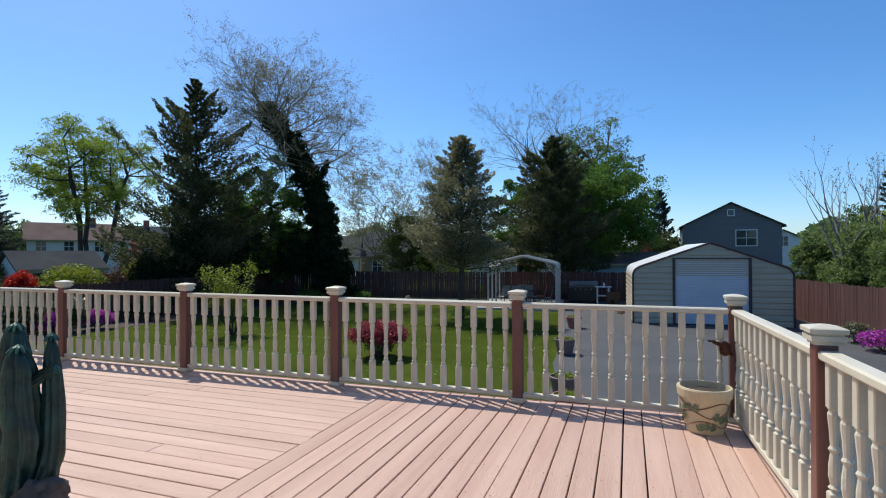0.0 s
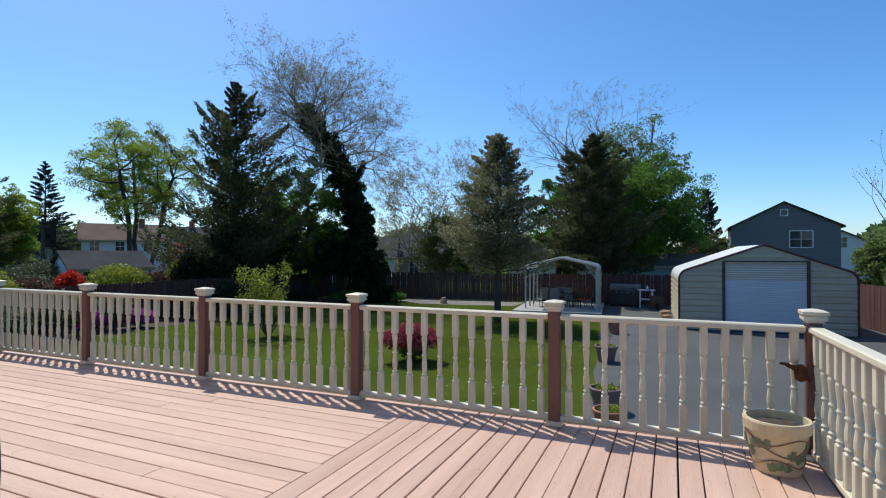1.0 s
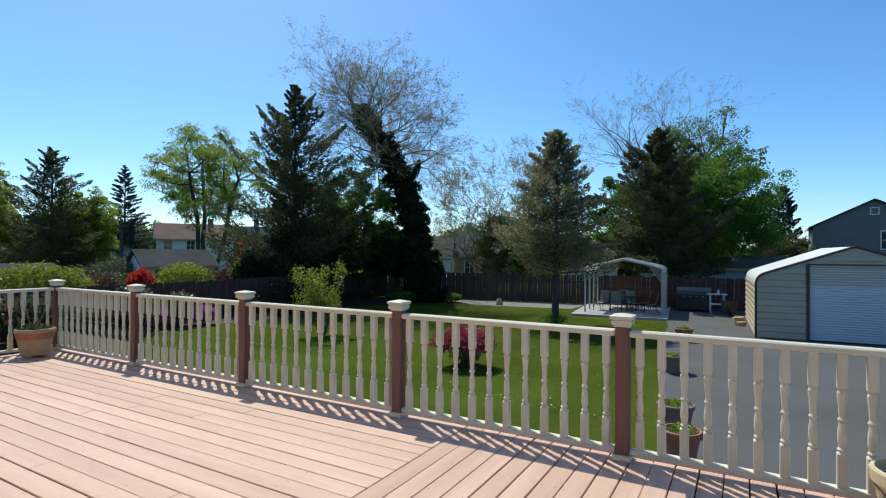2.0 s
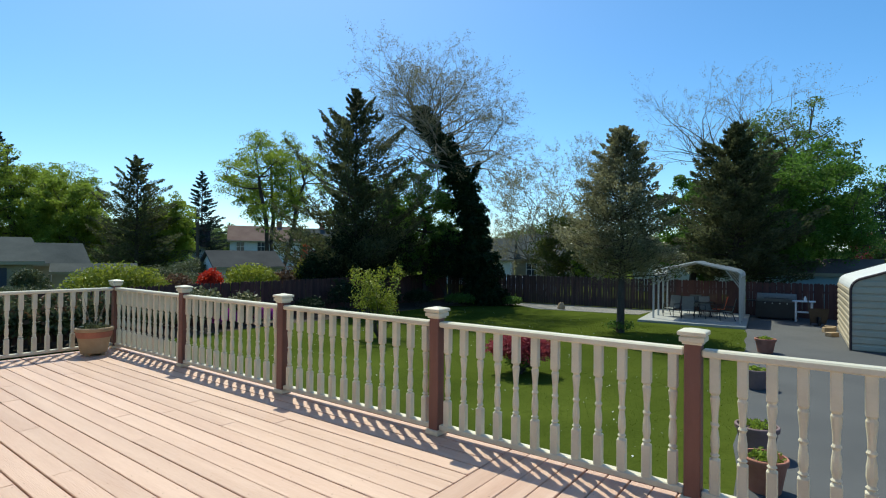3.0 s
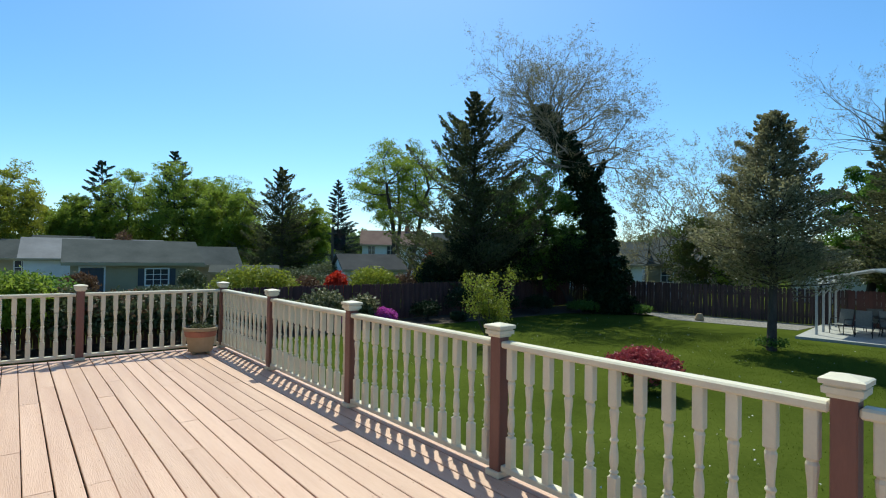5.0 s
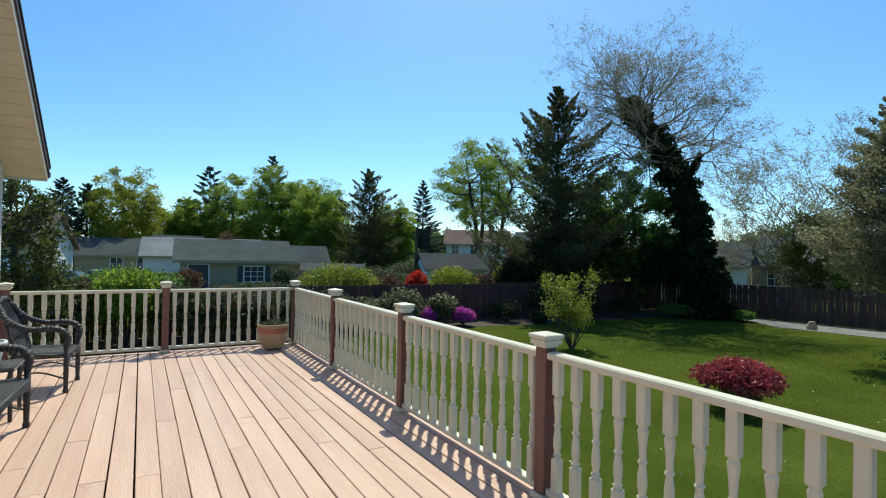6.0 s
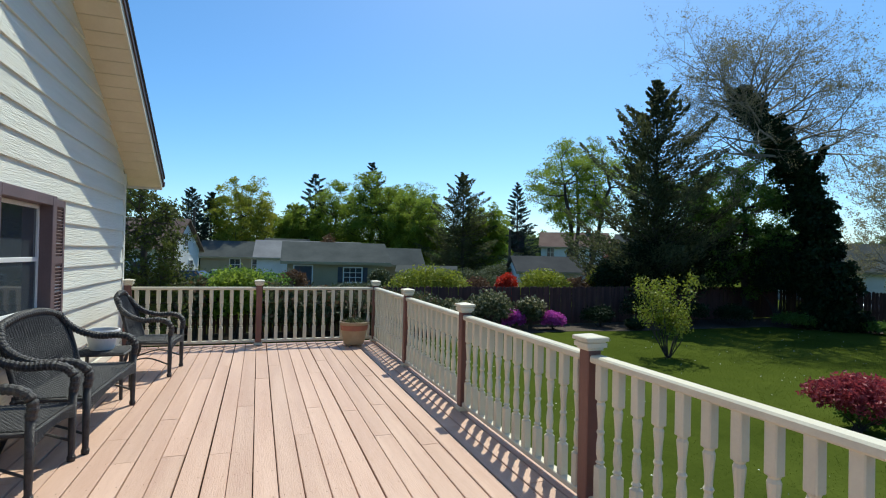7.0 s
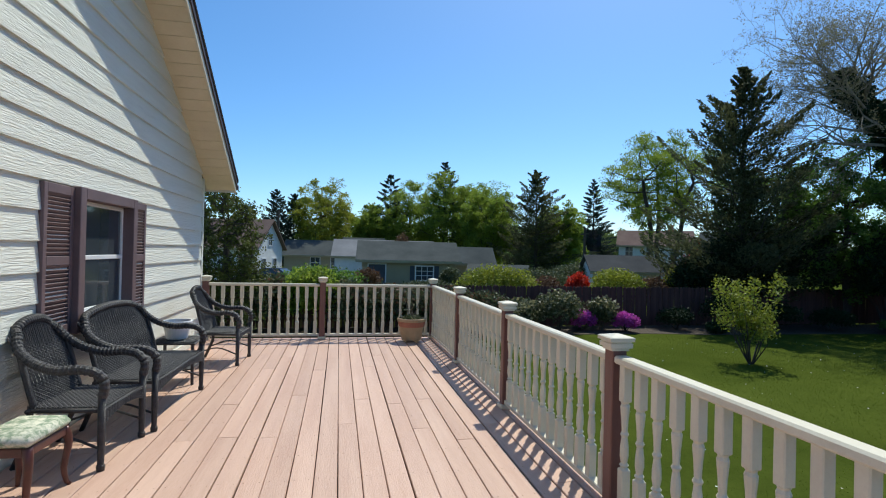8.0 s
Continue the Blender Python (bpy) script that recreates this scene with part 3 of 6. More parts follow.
# ---- neighbouring buildings ----
def building(name, at, turn, length, depth, wall_h, rise, wall_mat, roof_mat, label, openings=(), over=0.35, storeys=1, chimney=None):
    """Ridge along local x, front towards local -y; openings are (face, along, sill, width, height, kind)."""
    h = thing(name, at, label, "house" if wall_h > 2.35 else "outbuilding", turn=turn)
    l, d = length / 2, depth / 2
    bm = bmesh.new()
    prof = [(-d, 0), (-d, wall_h), (0, wall_h + rise), (d, wall_h), (d, 0)]
    a = [bm.verts.new((-l, y, z)) for y, z in prof]
    b = [bm.verts.new((l, y, z)) for y, z in prof]
    bm.faces.new(a)
    bm.faces.new(b[::-1])
    for i in range(5):
        j = (i + 1) % 5
        bm.faces.new((a[j], a[i], b[i], b[j]))
    bmesh.ops.recalc_face_normals(bm, faces=bm.faces)
    wall = part("wall", bm, wall_mat, h)
    for s in (-1, 1):
        bm = bmesh.new()
        k = rise / d
        ys = (0, d + over)
        v = []
        for t in (0.02, 0.14):
            for x, y in ((-l - over, ys[0]), (l + over, ys[0]), (l + over, ys[1]), (-l - over, ys[1])):
                v.append(bm.verts.new((x, s * y, wall_h + rise - k * y + t)))
        for q in ((0, 1, 2, 3), (7, 6, 5, 4), (0, 4, 5, 1), (1, 5, 6, 2), (2, 6, 7, 3), (3, 7, 4, 0)):
            bm.faces.new([v[i] for i in q])
        bmesh.ops.recalc_face_normals(bm, faces=bm.faces)
        roof_side = part("roof", bm, roof_mat, h)
        part("fascia", box(-l - over, l + over, min(s * (d + over), s * (d + over + 0.02)), max(s * (d + over), s * (d + over + 0.02)), wall_h - k * over - 0.06, wall_h - k * over + 0.13), PALE, roof_side)
    for face, u, z, w, hh, kind in openings:
        if face in "fb":
            s = -1 if face == "f" else 1
            m = pose(u, s * d, z, 0, 0, 0 if s < 0 else 180)
        else:
            s = -1 if face == "l" else 1
            m = pose(s * l, u, z, 0, 0, -90 if s < 0 else 90)
        bm = bmesh.new()
        t = 0.09
        for q in ((-w / 2 - t, -w / 2, 0, hh), (w / 2, w / 2 + t, 0, hh), (-w / 2 - t, w / 2 + t, hh, hh + t), (-w / 2 - t, w / 2 + t, -t, 0)):
            add_box(bm, q[0], q[1], -0.06, 0.0, q[2], q[3])
        if kind in ("window", "shuttered"):
            add_box(bm, -w / 2, w / 2, -0.045, -0.005, hh / 2 - 0.025, hh / 2 + 0.025)
            add_box(bm, -0.025, 0.025, -0.045, -0.005, 0, hh)
        if kind == "grid":
            for i in (1, 2):
                add_box(bm, -w / 2, w / 2, -0.045, -0.005, hh * i / 3 - 0.02, hh * i / 3 + 0.02)
                add_box(bm, -w / 2 + w * i / 3 - 0.02, -w / 2 + w * i / 3 + 0.02, -0.043, -0.005, 0, hh)
        o = part("door" if kind == "door" else "window", bm, WHITE, h, "white frame")
        o.matrix_basis = m
        part("pane", box(-w / 2, w / 2, -0.03, -0.02, 0, hh), SHUTTER_BLUE if kind == "door" else GLASS, o)
        if kind in ("shuttered", "grid"):
            for s2 in (-1, 1):
                part("shutter", box(s2 * (w / 2 + 0.28) - 0.17, s2 * (w / 2 + 0.28) + 0.17, -0.05, 0.0, -0.05, hh + 0.05, 0.01), SHUTTER_BLUE, o, "dark shutter")
    if chimney:
        part("chimney", box(chimney - 0.35, chimney + 0.35, -0.3, 0.3, wall_h + rise - 0.4, wall_h + rise + 0.9, 0.02), TERRACOTTA, h, "brick chimney")
    return h


building("outbuilding", (-38.3, 2.75, GROUND), 86, 6.9, 5.6, 2.45, 1.25, PALE, SHINGLE_GREY, "low pale outbuilding with a grey shingle roof", (("f", 1.15, 0.95, 1.25, 1.0, "grid"), ("f", -2.35, 0, 1.2, 2.05, "door")), 0.45)
building("long_house", (-51.0, 2.0, GROUND), 86, 9.5, 6, 2.5, 1.5, WHITE, SHINGLE_PALE, "long low house with a light grey roof", (("f", 0, 0.8, 1.0, 1.2, "window"),))
building("small_outbuilding", (-43.8, 9.2, GROUND), 84, 3.6, 4, 2.2, 1.25, PALE, SHINGLE_GREY, "small grey outbuilding with a shingle roof", (("f", 0.3, 0.9, 0.8, 0.9, "window"),))
building("low_wall_shed", (-37.4, 10.0, GROUND), 70, 4.6, 2.2, 1.6, 0.45, PALE, SHINGLE_GREY, "low grey lean-to shed with a flat roof", (("f", -1.2, 0.5, 0.6, 0.7, "window"),), 0.15)
building("gabled_house", (-46.5, -13.2, GROUND), 78, 9.5, 6.8, 3.1, 2.35, WHITE, SHINGLE_BROWN, "white gabled house with a brown roof", (("r", -1.5, 0.9, 0.9, 1.2, "window"), ("r", 1.3, 0.9, 0.9, 1.2, "window"), ("r", 0, 3.3, 0.8, 1.0, "window"), ("f", 2.5, 0.0, 1.0, 2.0, "door"), ("f", 0, 0.9, 1.0, 1.2, "window")))
building("grey_bungalow", (-62, -5.0, GROUND), 86, 7, 6, 2.4, 1.6, PALE, SHINGLE_GREY, "low grey bungalow behind the parked cars", (("f", 0, 0.9, 1.0, 1.2, "window"), ("f", 2.3, 0.9, 1.0, 1.2, "window")))
building("row_house", (-64, 0.5, GROUND), 88, 4.6, 6, 2.6, 1.9, PALE, SHINGLE_GREY, "grey roofed house among the trees", (("f", 0, 0.9, 1.0, 1.2, "window"),))
building("garden_shed", (-31.2, 17.0, GROUND), 78, 4.5, 3.0, 2.05, 0.95, WHITE, SHINGLE_MID, "pale garden shed with a grey shingle roof", (("f", 1.5, 0.8, 0.7, 0.8, "window"), ("f", -0.9, 0, 1.4, 1.8, "door")), 0.25)
building("white_house", (-62.0, 40.0, GROUND), 58, 9.0, 8, 4.6, 2.0, WHITE, SHINGLE_BROWN, "white two-storey house with a brown roof", (("f", -3.2, 3.2, 0.9, 1.2, "window"), ("f", -0.6, 3.2, 0.9, 1.2, "window"), ("f", 2.4, 3.2, 0.9, 1.2, "window"), ("f", -2.6, 0.7, 1.2, 1.2, "window"), ("f", 1.2, 0.7, 1.2, 1.2, "window")), chimney=2.0)
building("white_house", (-55.5, 47.5, GROUND), 50, 8, 7, 4.2, 2.2, WHITE, SHINGLE_GREY, "white two-storey house with a grey porch roof", (("f", -2.2, 3.0, 0.9, 1.1, "window"), ("f", 1.2, 3.0, 0.9, 1.1, "window"), ("f", -1.0, 0.7, 1.2, 1.2, "window")), chimney=-2.0)
building("turret_house", (-66.0, 31.5, GROUND), 60, 4.0, 4.0, 4.0, 2.6, WHITE, SHINGLE_DARK, "tall white house with a steep dark roof", (("f", 0, 3.4, 0.9, 1.2, "window"),))
building("grey_house", (12.9, 58.0, GROUND), 87, 9, 8.8, 5.55, 2.25, SLATE, SHINGLE_GREY, "slate-grey sided gable house with a white window", (("l", -1.35, 3.55, 1.75, 1.5, "window"), ("l", 0.0, 6.6, 0.5, 0.5, "vent")), 0.3)
building("white_house", (20.5, 70, GROUND), 85, 9, 6, 3.9, 1.5, WHITE, SHINGLE_GREY, "distant white house with a grey roof", (("l", 0, 3.6, 0.9, 1.1, "window"), ("l", 1.6, 3.6, 0.9, 1.1, "window")))
building("teal_building", (1.6, 33.2, GROUND), 2, 6.2, 4, 2.1, 0.7, TEAL, SHINGLE_BROWN, "pale teal low building behind the fence", (("f", -2.2, 0.6, 0.7, 1.0, "window"),), 0.2)
building("grey_roofed_house", (-20.5, 49.0, GROUND), 15, 9.5, 7, 2.7, 2.5, PALE, SHINGLE_GREY, "pale house with a broad grey roof", (("f", -3, 0.9, 1.0, 1.2, "window"), ("f", 0, 0.9, 1.0, 1.2, "window"), ("f", 3, 0.9, 1.0, 1.2, "window"), ("l", 0, 0.9, 1.0, 1.2, "window")))
building("pale_house", (-28.0, 42.5, GROUND), 25, 8, 6, 2.6, 2.0, WHITE, SHINGLE_GREY, "white bungalow seen between the trees", (("f", -2, 0.9, 1.0, 1.2, "window"), ("f", 1.5, 0.9, 1.0, 1.2, "window")))
building("pale_house", (-7.5, 45.5, GROUND), 8, 8.5, 6, 2.6, 1.8, WHITE, SHINGLE_GREY, "white bungalow behind the fruit tree", (("f", -2, 0.9, 1.0, 1.2, "window"), ("f", 1.5, 0.9, 1.0, 1.2, "window")))


def parked_car(at, turn, paint, label):
    c = thing("parked_car", at, label, "car", turn=turn)
    bm = bmesh.new()
    prof = [(-2.1, 0.35), (-2.15, 0.75), (-1.95, 0.92), (-1.2, 0.98), (1.0, 0.96), (1.95, 0.82), (2.12, 0.6), (2.08, 0.35)]
    a = [bm.verts.new((x, -0.85, z)) for x, z in prof]
    b = [bm.verts.new((x, 0.85, z)) for x, z in prof]
    bm.faces.new(a)
    bm.faces.new(b[::-1])
    for i in range(len(prof)):
        j = (i + 1) % len(prof)
        bm.faces.new((a[j], a[i], b[i], b[j]))
    bmesh.ops.recalc_face_normals(bm, faces=bm.faces)
    bmesh.ops.bevel(bm, geom=bm.edges[:], offset=0.05, segments=2, affect='EDGES')
    part("body", bm, paint, c, smooth=True)
    for nm, mat, ins, z0, z1 in (("glasshouse", GLASS, 0.10, 0.95, 1.40), ("roof", paint, 0.16, 1.40, 1.46)):
        bm = bmesh.new()
        pr = [(-1.75, z0), (-1.25, z1), (0.35, z1), (1.05, z0)] if nm == "glasshouse" else [(-1.25, z0), (-1.2, z1), (0.3, z1), (0.35, z0)]
        a = [bm.verts.new((x, -0.85 + ins + (0.08 if z == z1 else 0), z)) for x, z in pr]
        b = [bm.verts.new((x, 0.85 - ins - (0.08 if z == z1 else 0), z)) for x, z in pr]
        bm.faces.new(a)
        bm.faces.new(b[::-1])
        for i in range(4):
            j = (i + 1) % 4
            bm.faces.new((a[j], a[i], b[i], b[j]))
        bmesh.ops.recalc_face_normals(bm, faces=bm.faces)
        part(nm, bm, mat, c)
    for x in (-1.35, 1.3):
        for y in (-0.8, 0.8):
            w = part("wheel", tube([(x, y - 0.1, 0.32), (x, y + 0.1, 0.32)], 0.32, 18), RUBBER, c)
            part("rim", tube([(x, y - 0.11, 0.32), (x, y + 0.11, 0.32)], 0.19, 12), SILVER, w)
    for y in (-0.6, 0.6):
        part("headlight", box(2.02, 2.1, y - 0.16, y + 0.16, 0.6, 0.72, 0.02), WHITE, c)


parked_car((-41.0, -7.2, GROUND), 70, CAR_DARK, "dark blue car parked by the outbuildings")
parked_car((-43.5, -5.0, GROUND), 80, CAR_PALE, "silver car parked by the outbuildings")
parked_car((-15.0, 29.2, GROUND), 40, CAR_PALE, "pale car parked behind the back fence")

pole = thing("utility_pole", (-46.4, 21.9, GROUND), "brown wooden utility pole with a crossarm", "pole")
part("shaft", tube([(0, 0, 0), (0, 0, 5.9)], [0.17, 0.13], 10), POLE, pole)
part("crossarm", box(-0.9, 0.9, -0.05, 0.05, 5.2, 5.32), POLE, pole)
copy_thing(pole, pose(-60, -9.5, GROUND + 1.6, 0, 0, 20))


# ---- plants ----
def tubes(paths, sides=4):
    """All limbs as one mesh: paths of (points, radii)."""
    verts, faces = [], []
    ang = np.arange(sides) * 2 * np.pi / sides
    cs, sn = np.cos(ang)[:, None], np.sin(ang)[:, None]
    count = 0
    for pts, rad in paths:
        p = np.asarray(pts, float)
        d = np.gradient(p, axis=0)
        d /= np.linalg.norm(d, axis=1)[:, None] + 1e-9
        for i in range(len(p)):
            ref = np.array((0, 0, 1.0)) if abs(d[i, 2]) < 0.9 else np.array((1.0, 0, 0))
            u = np.cross(d[i], ref)
            u /= np.linalg.norm(u)
            v = np.cross(d[i], u)
            verts.append(p[i] + rad[i] * (cs * u + sn * v))
            if i:
                a, b = count + (i - 1) * sides, count + i * sides
                faces += [(a + k, a + (k + 1) % sides, b + (k + 1) % sides, b + k) for k in range(sides)]
        count += len(p) * sides
    return np.vstack(verts), faces


def leaves(points, size, rng, aspect=0.55, flat=0.0, droop=0.0, way=None):
    """One bent four-cornered leaf at each point. flat: how level they lie."""
    p = np.asarray(points, float)
    n = len(p)
    a = rng.normal(size=(n, 3))
    a[:, 2] *= 1 - flat
    a[:, 2] -= droop
    if way is not None:
        a = 0.42 * a + np.asarray(way, float)
    a /= np.linalg.norm(a, axis=1)[:, None]
    b = rng.normal(size=(n, 3))
    b[:, 2] *= 1 - flat
    b -= (b * a).sum(1)[:, None] * a
    b /= np.linalg.norm(b, axis=1)[:, None]
    c = np.cross(a, b)
    s = (size * rng.uniform(0.6, 1.35, n))[:, None]
    v = np.stack([p - a * s / 2, p + b * s * aspect / 2 + c * s * 0.08, p + a * s / 2, p - b * s * aspect / 2 + c * s * 0.08], 1).reshape(-1, 3)
    f = np.arange(4 * n).reshape(n, 4)
    return v, f


def grow(rng, start, way, length, radius, depth, paths, tips, spread=0.55, kids=3, shrink=0.68, lift=0.12, wobble=0.1):
    """Branching limbs; tips collects (place, direction) along the last ones."""
    way = np.asarray(way, float)
    way = way / np.linalg.norm(way)
    n = 4
    pts, rad = [np.asarray(start, float)], [radius]
    d = way.copy()
    for i in range(n):
        d = d + rng.normal(size=3) * wobble + np.array((0, 0, lift * 0.25))
        d /= np.linalg.norm(d)
        pts.append(pts[-1] + d * length / n)
        rad.append(radius * (1 - 0.45 * (i + 1) / n))
    paths.append((pts, rad))
    if depth == 0:
        for q in pts[1:]:
            tips.append(q)
        return
    for k in range(kids + (1 if rng.random() < 0.4 else 0)):
        i = n if k == 0 else rng.integers(2, n + 1)
        side = rng.normal(size=3)
        side -= side.dot(d) * d
        side /= np.linalg.norm(side)
        w = d * (1.0 if k == 0 else 0.75) + side * spread * (0.5 if k == 0 else 1.0) * rng.uniform(0.7, 1.4) + np.array((0, 0, lift))
        grow(rng, pts[i], w, length * shrink * rng.uniform(0.8, 1.15), rad[i] * 0.72, depth - 1, paths, tips, spread, kids, shrink, lift, wobble)


def skeleton(rng, trunk, targets, balance=0.6):
    """Joins the targets to the trunk by short limbs that favour short ways to the root; gives nodes and parents."""
    nodes = [np.asarray(q, float) for q in trunk]
    parent = [i - 1 for i in range(len(nodes))]
    way = [0.0]
    for i in range(1, len(nodes)):
        way.append(way[-1] + 0.3 * float(np.linalg.norm(nodes[i] - nodes[i - 1])))
    t = np.asarray(targets, float)
    best = np.full(len(t), np.inf)
    who = np.zeros(len(t), int)
    for i in range(max(1, len(nodes) // 2 - 1), len(nodes)):
        c = np.linalg.norm(t - nodes[i], axis=1) + balance * way[i]
        near = c < best
        best[near], who[near] = c[near], i
    left = np.ones(len(t), bool)
    for _ in range(len(t)):
        k = int(np.argmin(np.where(left, best, np.inf)))
        left[k] = False
        n = len(nodes)
        nodes.append(t[k])
        parent.append(int(who[k]))
        way.append(way[who[k]] + float(np.linalg.norm(t[k] - nodes[who[k]])))
        c = np.linalg.norm(t - t[k], axis=1) + balance * way[n]
        near = left & (c < best)
        best[near], who[near] = c[near], n
    return np.array(nodes), parent


def limbs(nodes, parent, trunk_count, base_r, tip_r, power=0.5):
    """Tapered limbs along a skeleton, thicker the more they carry; also the ends."""
    load = np.ones(len(nodes))
    for i in range(len(nodes) - 1, 0, -1):
        load[parent[i]] += load[i]
    rad = np.maximum(base_r * (load / load[0]) ** power, tip_r)
    paths = []
    for i in range(1, len(nodes)):
        a, b = nodes[parent[i]], nodes[i]
        ra = rad[i] * 1.12 if i >= trunk_count else rad[parent[i]]
        m = (a + b) / 2 + np.array((0, 0, -0.04)) * np.linalg.norm(b - a)
        paths.append(([a, m, b], [ra, (ra + rad[i]) / 2, rad[i]]))
    ends = np.array([i for i in range(len(nodes)) if load[i] < 1.5])
    return paths, ends


def in_ball(rng, n, squash=0.6):
    """Places inside a flattened ball, more of them towards its upper skin."""
    d = rng.normal(size=(n, 3))
    d /= np.linalg.norm(d, axis=1)[:, None]
    d[:, 2] = np.where((d[:, 2] < 0) & (rng.random(n) < 0.5), -d[:, 2], d[:, 2])
    return d * (rng.uniform(0.12, 1, n) ** 0.5)[:, None] * np.array((1, 1, squash))


def crown_points(rng, n, centre, rx, ry, rz, lumps=0.3, fill=0.35, flat_low=0.6):
    """Places through a lumpy egg, more of them near its skin."""
    d = rng.normal(size=(n, 3))
    d /= np.linalg.norm(d, axis=1)[:, None]
    lobes = rng.normal(size=(16, 3))
    lobes /= np.linalg.norm(lobes, axis=1)[:, None]
    near = (d @ lobes.T).max(1)
    r = rng.uniform(fill, 1, n) ** 0.5 * (1 - lumps + lumps * np.clip((near - 0.6) / 0.36, 0, 1) * 1.15)
    p = d * r[:, None] * np.array((rx, ry, rz))
    p[:, 2] = np.where(p[:, 2] < 0, p[:, 2] * flat_low, p[:, 2])
    return p + np.asarray(centre)


def broadleaf(at, height, crown, leaf_mat, label, seed, bark=BARK, leaf=0.14, clumps=190, per=130, clump=0.21, stem=0.1, lean=(0, 0), thick=0.024, name="tree", trunks=1, lumps=0.25, fill=0.2, low=0.85, squash=0.85):
    """A tree with trunk, limbs that end in layered clumps of single leaves, and gaps between the clumps."""
    rng = np.random.default_rng(seed)
    t = thing(name, at, label, "tree")
    half = height * (1 - stem) / (1 + low)
    cz = height - half
    paths, pts = [], []
    for q in range(trunks):
        ang = 2 * math.pi * q / trunks + 0.7
        off = np.array((math.cos(ang), math.sin(ang))) * (0 if trunks == 1 else crown * 0.38)
        base = np.array((off[0] * 0.22, off[1] * 0.22, 0.0))
        top = np.array((lean[0] + off[0], lean[1] + off[1], cz + half * (0.25 + 0.15 * math.sin(2.4 * q))))
        trunk = [base + (top - base) * f + np.array((*(rng.normal(size=2) * 0.014 * height * (0 < f < 1)), 0)) for f in (0, 0.15, 0.35, 0.55, 0.75, 0.9, 1.0)]
        k = (crown if trunks == 1 else crown * 0.66) * (1 - 0.3 * clump)
        mid = (lean[0] + off[0], lean[1] + off[1], cz + (0 if trunks == 1 else half * 0.1 * math.sin(2.4 * q)))
        spots = crown_points(rng, max(clumps // trunks, 8), mid, k, k, half * (1 - 0.3 * clump), lumps, fill, low)
        nd, parent = skeleton(rng, trunk, spots, 0.5)
        ps, ends = limbs(nd, parent, len(trunk), thick * height / math.sqrt(trunks), 0.016)
        ps[0][1][0] *= 1.35
        paths += ps
        for c in nd[len(trunk):]:
            r = clump * crown * rng.uniform(0.55, 1.25)
            for w in range(4):
                e = c + in_ball(rng, 1, squash)[0] * r
                paths.append(([c, (c + e) / 2 + (0, 0, 0.04 * r), e], [0.014, 0.009, 0.005]))
            pts.append(c + in_ball(rng, int(per * rng.uniform(0.6, 1.3)), squash) * r + rng.normal(size=(1, 3)) * 0.1)
            sub = c + in_ball(rng, 5, squash) * r * 1.15
            for e in sub:
                pts.append(e + in_ball(rng, int(per * 0.13), 0.7) * r * 0.38)
    v, f = tubes(paths, 4)
    raw("trunk", v, f, bark, t, smooth=True)
    v, f = leaves(np.vstack(pts), leaf, rng, 0.65)
    raw("crown", v, f, leaf_mat, t)
    return t


def bare_tree(at, label, seed, trunk, starts, bark, leaf_mat, bud=0.07, per_tip=1, depth=4, reach=3.4, radius=0.12, kids=2, shrink=0.64, lift=0.12, spread=0.6, rising=(0.25, 1.1), name="bare_tree"):
    """A tree still almost bare: limbs that fork and fork again into fine twigs, with small buds."""
    rng = np.random.default_rng(seed)
    t = thing(name, at, label, "tree")
    path = np.array(smooth_path(trunk, 4))
    paths, tips = [], []
    n = len(path)
    for k in range(starts[0]):
        s = starts[1] + (1 - starts[1]) * (k + 0.5) / starts[0]
        q = path[min(int(s * (n - 1)), n - 1)]
        a = 2.4 * k + rng.uniform(-0.4, 0.4)
        up = rising[0] + rising[1] * (s - starts[1]) / (1 - starts[1])
        grow(rng, q, (math.cos(a), math.sin(a), up), reach * rng.uniform(0.75, 1.15), radius * (1.15 - 0.5 * s), depth, paths, tips, spread, kids, shrink, lift, 0.09)
    v, f = tubes(paths, 3)
    raw("branchwork", v, f, bark, t)
    v, f = tubes([(path, list(np.linspace(radius * 2.6, radius * 0.8, n)))], 10)
    raw("trunk", v, f, bark, t, smooth=True)
    tips = np.array(tips)
    buds = np.repeat(tips, per_tip, 0) + rng.normal(size=(per_tip * len(tips), 3)) * 0.07
    v, f = leaves(buds, bud, rng, 0.5)
    raw("young_growth", v, f, leaf_mat, t, "small spring buds")
    return t, path


